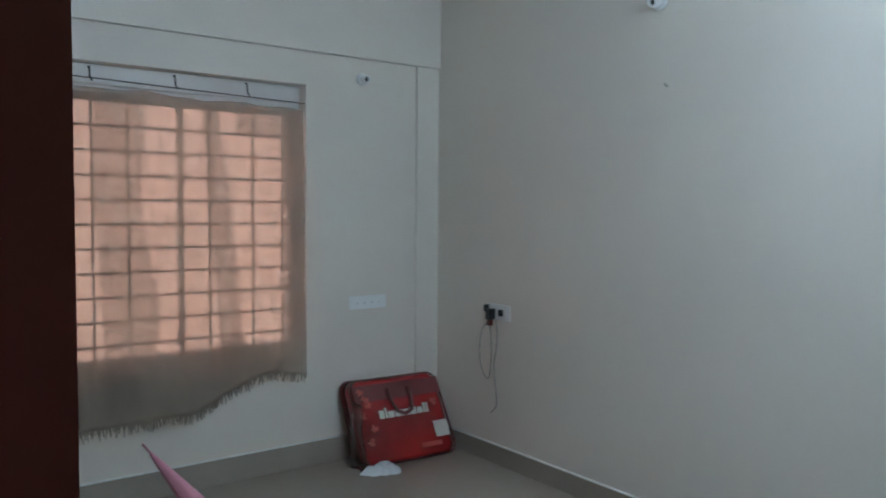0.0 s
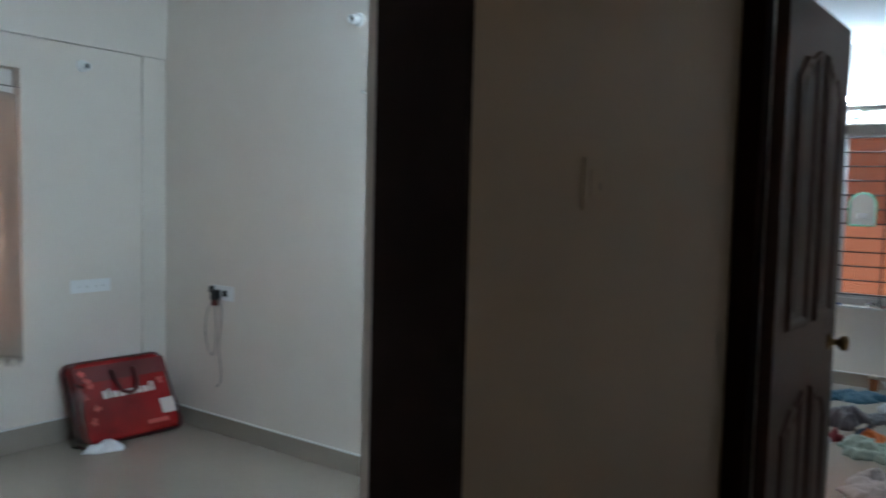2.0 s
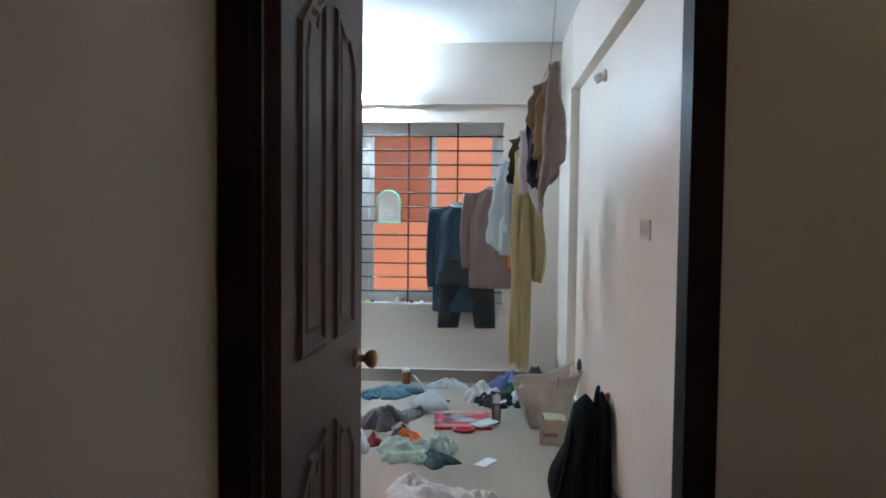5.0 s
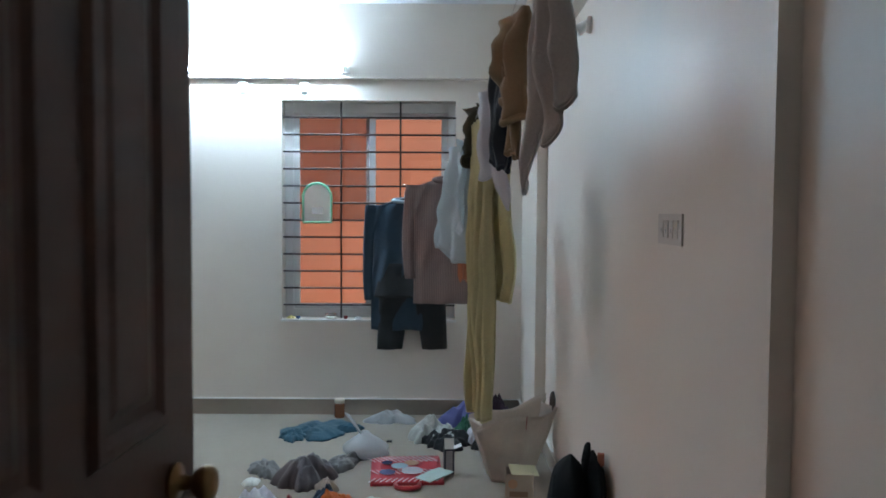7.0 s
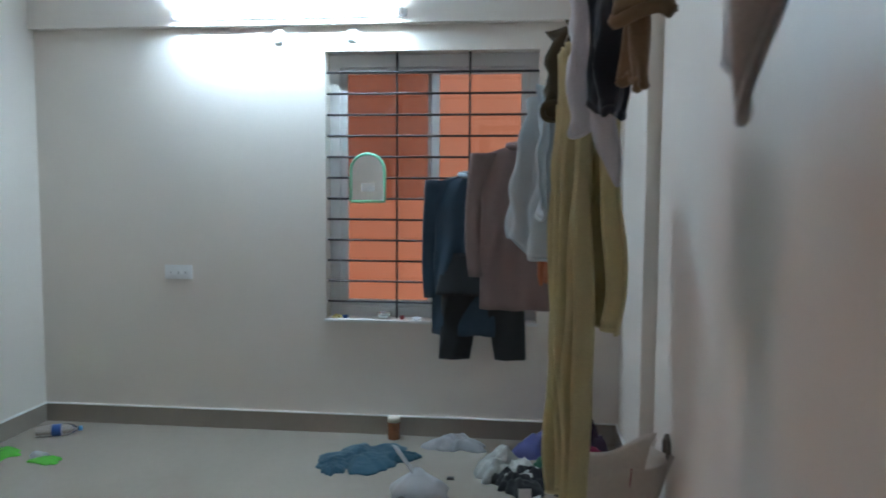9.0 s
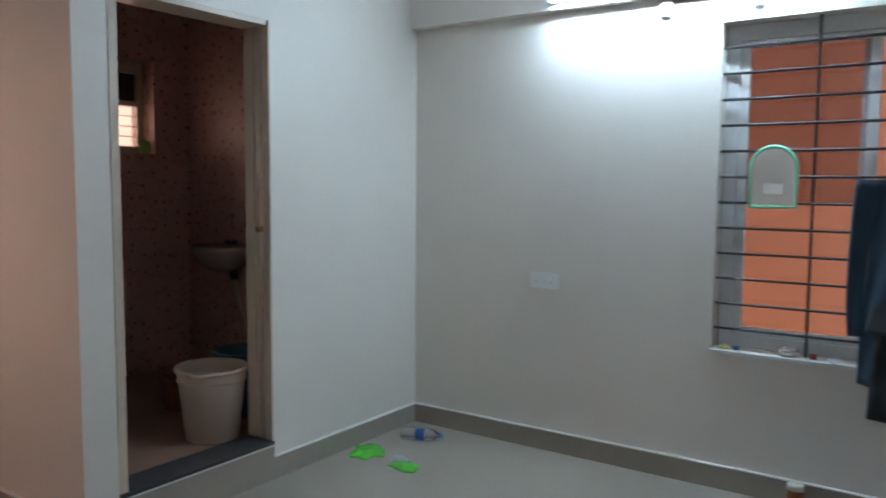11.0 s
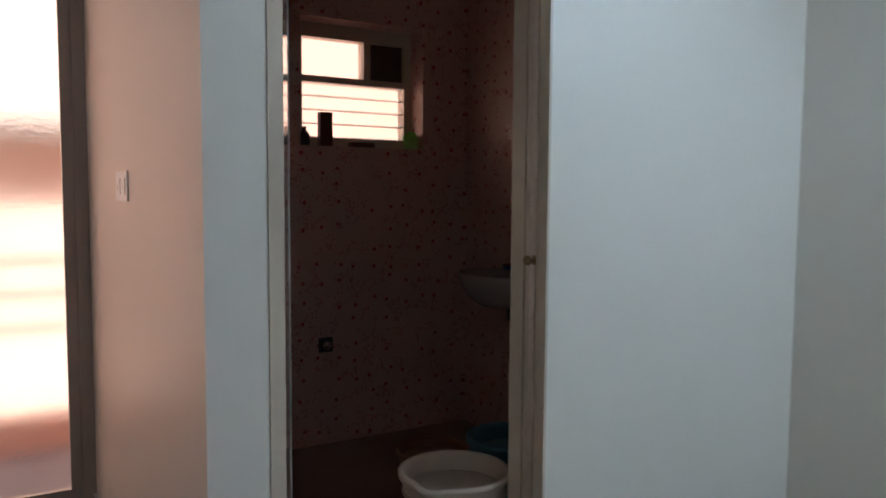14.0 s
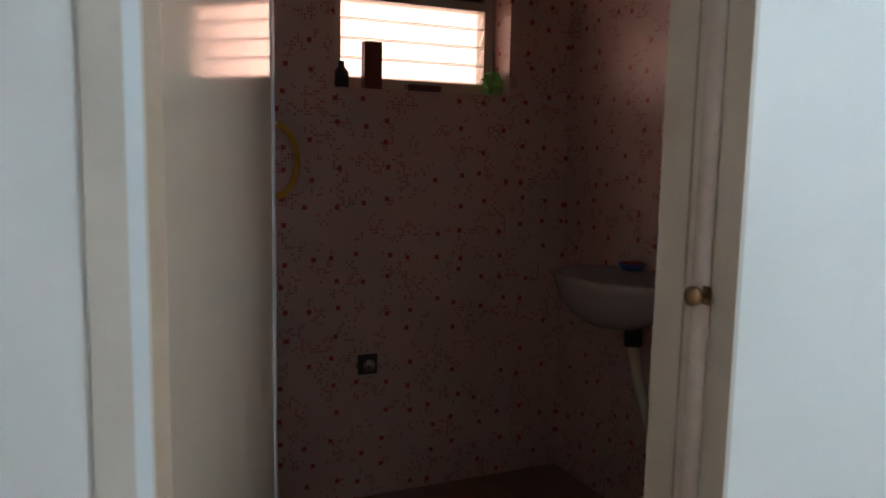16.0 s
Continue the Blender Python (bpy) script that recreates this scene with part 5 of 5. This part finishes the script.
for s in (-1, 1):
    def gus(u, v, s=s):
        w = 0.100 + 0.112 * v
        fold = -s * 0.05 * math.sin(u * math.pi) * v
        return Vector(((u - 0.5) * 2 * (0.075 + 0.03 * v), s * w - 0.02 + 0.018 * (1 - v) + fold, 0.002 + v * (0.28 if s > 0 else 0.378))), Vector((0, 1, 0))
    part("gusset", sheet(gus, 10, 12, 0.003), SACK, sk, "", True)
part("base", box((-0.075, -0.100, 0.0), (0.075, 0.100, 0.004)), SACK, sk)
part("printed_line", rod([(-0.125, -0.06, 0.26), (-0.137, -0.065, 0.345)], 0.0025, 6), material("faded_red_print", (0.4, 0.08, 0.08), 0.6), sk)
part("handle", rod([(-0.08, -0.218, 0.355), (-0.075, -0.219, 0.415), (-0.05, -0.220, 0.44), (-0.03, -0.219, 0.415), (-0.03, -0.218, 0.335)], 0.010, 8), material("dark_strap", (0.16, 0.13, 0.11), 0.7), sk, "", True)

# small cardboard box with a lid flap
cb = thing("cardboard_box", pose(5.02, -0.315, 0.0, 0, 0, -5), "small printed cardboard box with an open flap", "box")
CARD = material("cream_carton", (0.50, 0.43, 0.35), 0.6, grain=0.05, bump=0.05)
bm = bmesh.new()
for lo, hi in (((-0.05, -0.065, 0), (0.05, -0.062, 0.155)), ((-0.05, 0.062, 0), (0.05, 0.065, 0.155)), ((-0.053, -0.065, 0), (-0.05, 0.065, 0.155)), ((0.05, -0.065, 0), (0.053, 0.065, 0.155)), ((-0.05, -0.062, 0), (0.05, 0.062, 0.003))):
    add_box(bm, lo, hi)
part("body", bm, CARD, cb)
part("flap", box((-0.055, -0.075, 0), (0.06, 0.055, 0.002), pose(0, -0.01, 0.158, 4, -6, 8)), material("pale_yellow_card", (0.66, 0.62, 0.40), 0.6), cb, "pale yellow lid flap")
part("printed_spot", disc(0.022, 0.001, 18, Matrix.Translation((-0.0535, 0.03, 0.11)) @ Matrix.Rotation(radians(-90), 4, "Y")), material("orange_print", (0.6, 0.2, 0.05), 0.4), cb, "orange printed spot")
part("print_bar", box((-0.0545, -0.04, 0.05), (-0.0532, 0.045, 0.075)), material("brown_print", (0.3, 0.2, 0.14), 0.5), cb)

# black backpack against the wall
bk = thing("backpack", pose(4.13, -0.335, 0.0, 0, 0, 0), "black fabric backpack slumped against the wall", "backpack")
BKC = material("black_nylon", (0.007, 0.007, 0.008), 0.85, spec=0.12, grain=0.2, scale=120, blotch=0.2, bump=0.25, bump_scale=30)
def bag_half(y0, y1, w0, w1, top, depth, seed):
    """One soft upright half of the bag, leaning back against the wall."""
    secs = []
    for i in range(20):
        v = i / 19
        cap = max(0.12, 1 - max(0.0, (v - 0.86) / 0.14) ** 2)
        w = (w0 + (w1 - w0) * v ** 0.9) * cap
        d = depth * (1.0 + 0.15 * math.sin(v * 3)) * (1 - 0.35 * v ** 2) * cap
        secs.append(((0.15 * v - 0.08, y0 + (y1 - y0) * v, 0.004 + top * v), (0, w, 0), (d, 0, 0)))
    return loft(secs, 40, 0.1, 5, seed)


part("body", bag_half(-0.035, -0.080, 0.135, 0.052, 0.49, 0.14, 0.2), BKC, bk, "", True)
part("back_panel", bag_half(-0.130, -0.160, 0.062, 0.036, 0.505, 0.13, 1.4), BKC, bk, "", True)
part("front_pocket", loft([((-0.02 + 0.04 * v, 0.075 - 0.05 * v, 0.02 + 0.22 * v), (0.11 * (1 - 0.3 * v), 0, 0), (0, 0.045 * math.sin((0.15 + 0.8 * v) * math.pi), 0)) for v in (k / 9 for k in range(10))], 24, 0.08, 4, 1.0), BKC, bk, "", True)
part("carry_loop", rod([(0.09, -0.13, 0.46), (0.085, -0.14, 0.52), (0.06, -0.14, 0.535), (0.03, -0.135, 0.515), (0.01, -0.12, 0.45)], 0.010, 8), BKC, bk, "", True)
part("zip_tab", box((0.015, -0.190, 0.47), (0.03, -0.168, 0.515)), material("dull_orange_tab", (0.35, 0.10, 0.05), 0.5), bk, "small orange tab", False, 0.002)
for s in (-1, 1):
    part("strap", rod([(0.01 + 0.02 * s, 0.03 * s - 0.05, 0.43), (-0.09, 0.04 * s - 0.03, 0.28), (-0.14, 0.05 * s, 0.10), (-0.16, 0.06 * s + 0.02, 0.013)], 0.012, 8), BKC, bk, "", True)

# floor oddments near the door
pg = thing("toy_dumbbell", pose(3.86, -0.29, 0.02, 0, 0, 0), "orange and yellow plastic toy on the floor", "toy")
part("head", lathe([(0, -0.035), (0.022, -0.03), (0.036, 0), (0.022, 0.03), (0, 0.035)], 18, Matrix.Translation((0, 0.065, 0.016))), material("coral_plastic", (0.75, 0.20, 0.08), 0.4), pg, "coral plastic knob", True)
part("grip", rod([(0, 0.04, 0.005), (-0.005, -0.02, 0.002), (0.0, -0.075, 0.0)], [0.016, 0.018, 0.02], 12), material("lemon_plastic", (0.70, 0.62, 0.03), 0.4), pg, "lemon yellow grip", True)
heap("plastic_bag", (3.73, -0.385, 0), (0.09, 0.085), 0.05, THINWHITE, "white plastic packet on the floor by the door", "plastic bag", 9.0, 1.2, group="plastic bags")

# spice jar by the skirting
jar = thing("jar", (6.53, 0.728, 0), "small jar of brown powder with a pale lid", "jar")
part("glass", lathe([(0.032, 0), (0.035, 0.005), (0.035, 0.085), (0.03, 0.095), (0, 0.0951)], 24), material("brown_powder_jar", (0.26, 0.085, 0.03), 0.15, coat=0.5, bump=0.0), jar, "", True)
part("lid", lathe([(0.034, 0.0955), (0.034, 0.118), (0.03, 0.121), (0, 0.1211)], 24), material("cream_lid", (0.72, 0.66, 0.55), 0.4, bump=0.0), jar, "pale cream lid", True)

# green packets and a clear bottle by the corner
GP = material("bright_green_wrapper", (0.10, 0.55, 0.05), 0.25, bump=0.2, coat=0.4)
heap("wrapper", (6.03, 2.665, 0), (0.13, 0.13), 0.03, GP, "bright green packet on the floor", "packet", 11.0, 0.8, group="green packets")
heap("wrapper", (5.97, 2.385, 0), (0.08, 0.10), 0.022, GP, "small bright green sachet on the floor", "packet", 12.5, 0.8, group="green packets", extra=[(0.05, 0.08, 0.05, 0.06, 0.03, 0, THINWHITE)])
bt = thing("bottle", pose(6.335, 2.57, 0.033, 0, 90, -66), "clear plastic bottle with a blue label lying down", "bottle")
part("body", lathe([(0.028, -0.10), (0.032, -0.095), (0.032, -0.02), (0.030, 0.0), (0.032, 0.02), (0.032, 0.06), (0.024, 0.085), (0.012, 0.10), (0.012, 0.115), (0, 0.1151)], 20), CLEARPLASTIC, bt, "", True)
part("label", lathe([(0.0325, -0.02), (0.0325, 0.025)], 20), material("blue_label", (0.02, 0.10, 0.36), 0.35, bump=0.0), bt, "blue paper label", True)
part("cap", lathe([(0.013, 0.1155), (0.013, 0.132), (0, 0.1321)], 16), material("sky_blue_cap", (0.10, 0.35, 0.62), 0.4, bump=0.0), bt, "blue cap", True)
bit = thing("pebble", (5.98, 0.36, 0), "tiny dark scrap on the floor", "scrap")
part("scrap", box((-0.012, -0.016, 0), (0.012, 0.016, 0.008)), BLACK, bit, "", False, 0.003)

# ---- the bathroom ----
def bucket(name, at, r, h, mat, label):
    root = thing(name, at, label, "bucket", "buckets")
    bm = lathe([(r * 0.72, 0), (r * 0.74, 0.004), (r * 0.96, h * 0.93), (r * 0.965, h * 0.94), (r * 1.03, h * 0.945), (r * 1.04, h * 0.985), (r * 1.01, h), (r * 0.95, h), (r * 0.93, h * 0.96), (r * 0.72, 0.012), (0, 0.011)], 40)
    for v in bm.verts:
        away = math.atan2(v.co.y, v.co.x) + math.pi / 2
        if v.co.z > h * 0.9 and abs(away) < 0.32:
            push = math.cos(away / 0.32 * math.pi / 2)
            v.co.x, v.co.y = v.co.x * (1 + 0.07 * push), v.co.y * (1 + 0.07 * push)
            v.co.z -= 0.008 * push
    part("body", bm, mat, root, "", True)
    part("rib", lathe([(r * 0.945, h * 0.80), (r * 0.965, h * 0.805), (r * 0.97, h * 0.825), (r * 0.95, h * 0.83)], 40), mat, root, "", True)
    return root


bucket("bucket", pose(5.385, 3.095, 0.172, 0, 0, -58), 0.165, 0.345, material("cream_plastic_bucket", (0.54, 0.42, 0.34), 0.4, grain=0.03, blotch=0.06, bump=0.02), "cream plastic bucket on the bathroom floor")
bucket("bucket", (5.735, 3.28, 0.172), 0.15, 0.34, material("turquoise_plastic", (0.07, 0.19, 0.24), 0.4, bump=0.02), "turquoise plastic bucket behind the cream one")
bucket("tub", (5.63, 3.62, 0.172), 0.14, 0.21, material("brown_plastic", (0.24, 0.085, 0.04), 0.45, bump=0.02), "low brown plastic tub behind the buckets")

basin = thing("wash_basin", (6.31, 3.92, 0.955), "white ceramic wall basin in the bathroom corner", "basin")
bm = bmesh.new()
rings = []
for s, z in ((0.2, -0.115), (0.45, -0.105), (0.72, -0.075), (0.9, -0.03), (1.0, 0.02), (1.0, 0.04), (0.93, 0.045), (0.86, 0.03), (0.72, -0.04), (0.3, -0.085), (0.05, -0.09)):
    rings.append([bm.verts.new((-0.165 * s * math.cos(t) - 0.165, 0.225 * s * math.sin(t), z)) for t in (2 * math.pi * k / 36 for k in range(36))])
for a, b in zip(rings, rings[1:]):
    for k in range(36):
        bm.faces.new((a[k], a[(k + 1) % 36], b[(k + 1) % 36], b[k]))
bm.faces.new(rings[0][::-1])
bm.faces.new(rings[-1])
for v in bm.verts:
    v.co.x = min(v.co.x, -0.001)
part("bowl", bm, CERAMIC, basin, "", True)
part("waste", rod([(-0.13, -0.05, -0.11), (-0.13, -0.055, -0.165)], 0.026, 16), BLACK, basin, "black waste fitting", True)
part("waste_pipe", rod([(-0.13, -0.055, -0.165), (-0.125, -0.085, -0.28), (-0.11, -0.13, -0.41), (-0.10, -0.15, -0.62), (-0.08, -0.15, -0.782)], 0.017, 12), material("cream_hose", (0.52, 0.42, 0.30), 0.5, bump=0.05), basin, "cream flexible waste pipe", True)
dish = thing("soap_dish", (6.262, 3.99, 1.000), "blue soap dish on the basin rim", "soap dish")
part("dish", lathe([(0.036, 0), (0.044, 0.02), (0.04, 0.02), (0.032, 0.006), (0, 0.005)], 20), material("blue_plastic", (0.03, 0.07, 0.25), 0.4, bump=0.0), dish, "", True)
part("soap", box((-0.025, -0.018, 0.006), (0.025, 0.018, 0.026)), material("red_soap", (0.45, 0.03, 0.03), 0.4, bump=0.0), dish, "red soap", False, 0.006)
outlet = thing("pipe_outlet", pose(5.545, 4.457, 0.641), "dark capped pipe outlet in the tiled wall", "pipe outlet")
part("flange", box((-0.034, -0.006, -0.034), (0.034, 0, 0.034)), material("stained_dark_metal", (0.05, 0.045, 0.04), 0.5, 0.4), outlet, "", False, 0.004)
part("cap", lathe([(0.02, 0), (0.02, 0.018), (0.012, 0.022), (0, 0.0221)], 18, Matrix.Translation((0, -0.006, 0)) @ Matrix.Rotation(radians(90), 4, "X")), CHROME, outlet, "", True)
pkt = thing("soap_packet", (5.575, 4.52, 1.556), "upright brown packet on the bathroom window sill", "packet")
part("box", box((-0.03, -0.018, 0), (0.03, 0.018, 0.155)), material("dark_red_packet", (0.16, 0.03, 0.02), 0.5, bump=0.05), pkt, "", False, 0.005)
soap = thing("soap_bar", (5.75, 4.50, 1.556), "brown soap bar on the bathroom window sill", "soap")
part("bar", box((-0.06, -0.02, 0), (0.06, 0.02, 0.022)), material("brown_soap", (0.14, 0.06, 0.035), 0.5), soap, "", False, 0.006)
sash3 = thing("bottle", (5.465, 4.50, 1.556), "small dark bottle on the bathroom window sill", "bottle")
part("body", lathe([(0.022, 0), (0.024, 0.004), (0.024, 0.05), (0.01, 0.068), (0.01, 0.085), (0, 0.0851)], 16), BLACK, sash3, "", True)
def crumple(name, at, size, mat, label, category, seed):
    """A scrunched ball of film with sharp creases, standing on its base."""
    root = thing(name, at, label, category)
    bm = bmesh.new()
    bmesh.ops.create_icosphere(bm, subdivisions=4, radius=1.0)
    for v in bm.verts:
        d = v.co.normalized()
        r = 0.72 + 0.55 * abs(noise.noise(d * 2.3 + Vector((seed, 0, 0)))) + 0.28 * abs(noise.noise(d * 5.5 + Vector((0, seed, 0)))) + 0.1 * noise.noise(d * 11)
        v.co = Vector((d.x * r * size[0], d.y * r * size[1], max(0.001, (0.8 + d.z * r) * size[2])))
    part("film", bm, mat, root)
    return root


crumple("green_packet", (6.02, 4.505, 1.556), (0.042, 0.03, 0.048), material("pale_green_film", (0.30, 0.62, 0.16), 0.28, bump=0.3, alpha_translucent=0.5, alt=(0.62, 0.80, 0.42)), "crumpled pale green plastic packet on the bathroom sill", "packet", 3.0)
ring = thing("towel_ring", pose(5.235, 4.452, 1.32), "yellow plastic ring hung on the tiled wall", "towel ring")
part("ring", rod([(0.07 * math.cos(t), -0.012, 0.11 * math.sin(t)) for t in (2 * math.pi * k / 28 for k in range(29))], 0.011, 8), material("yellow_plastic", (0.65, 0.33, 0.03), 0.4, bump=0.0), ring, "", True)
part("peg", rod([(0, 0.0, 0.11), (0, -0.025, 0.115)], 0.006, 8), CHROME, ring)
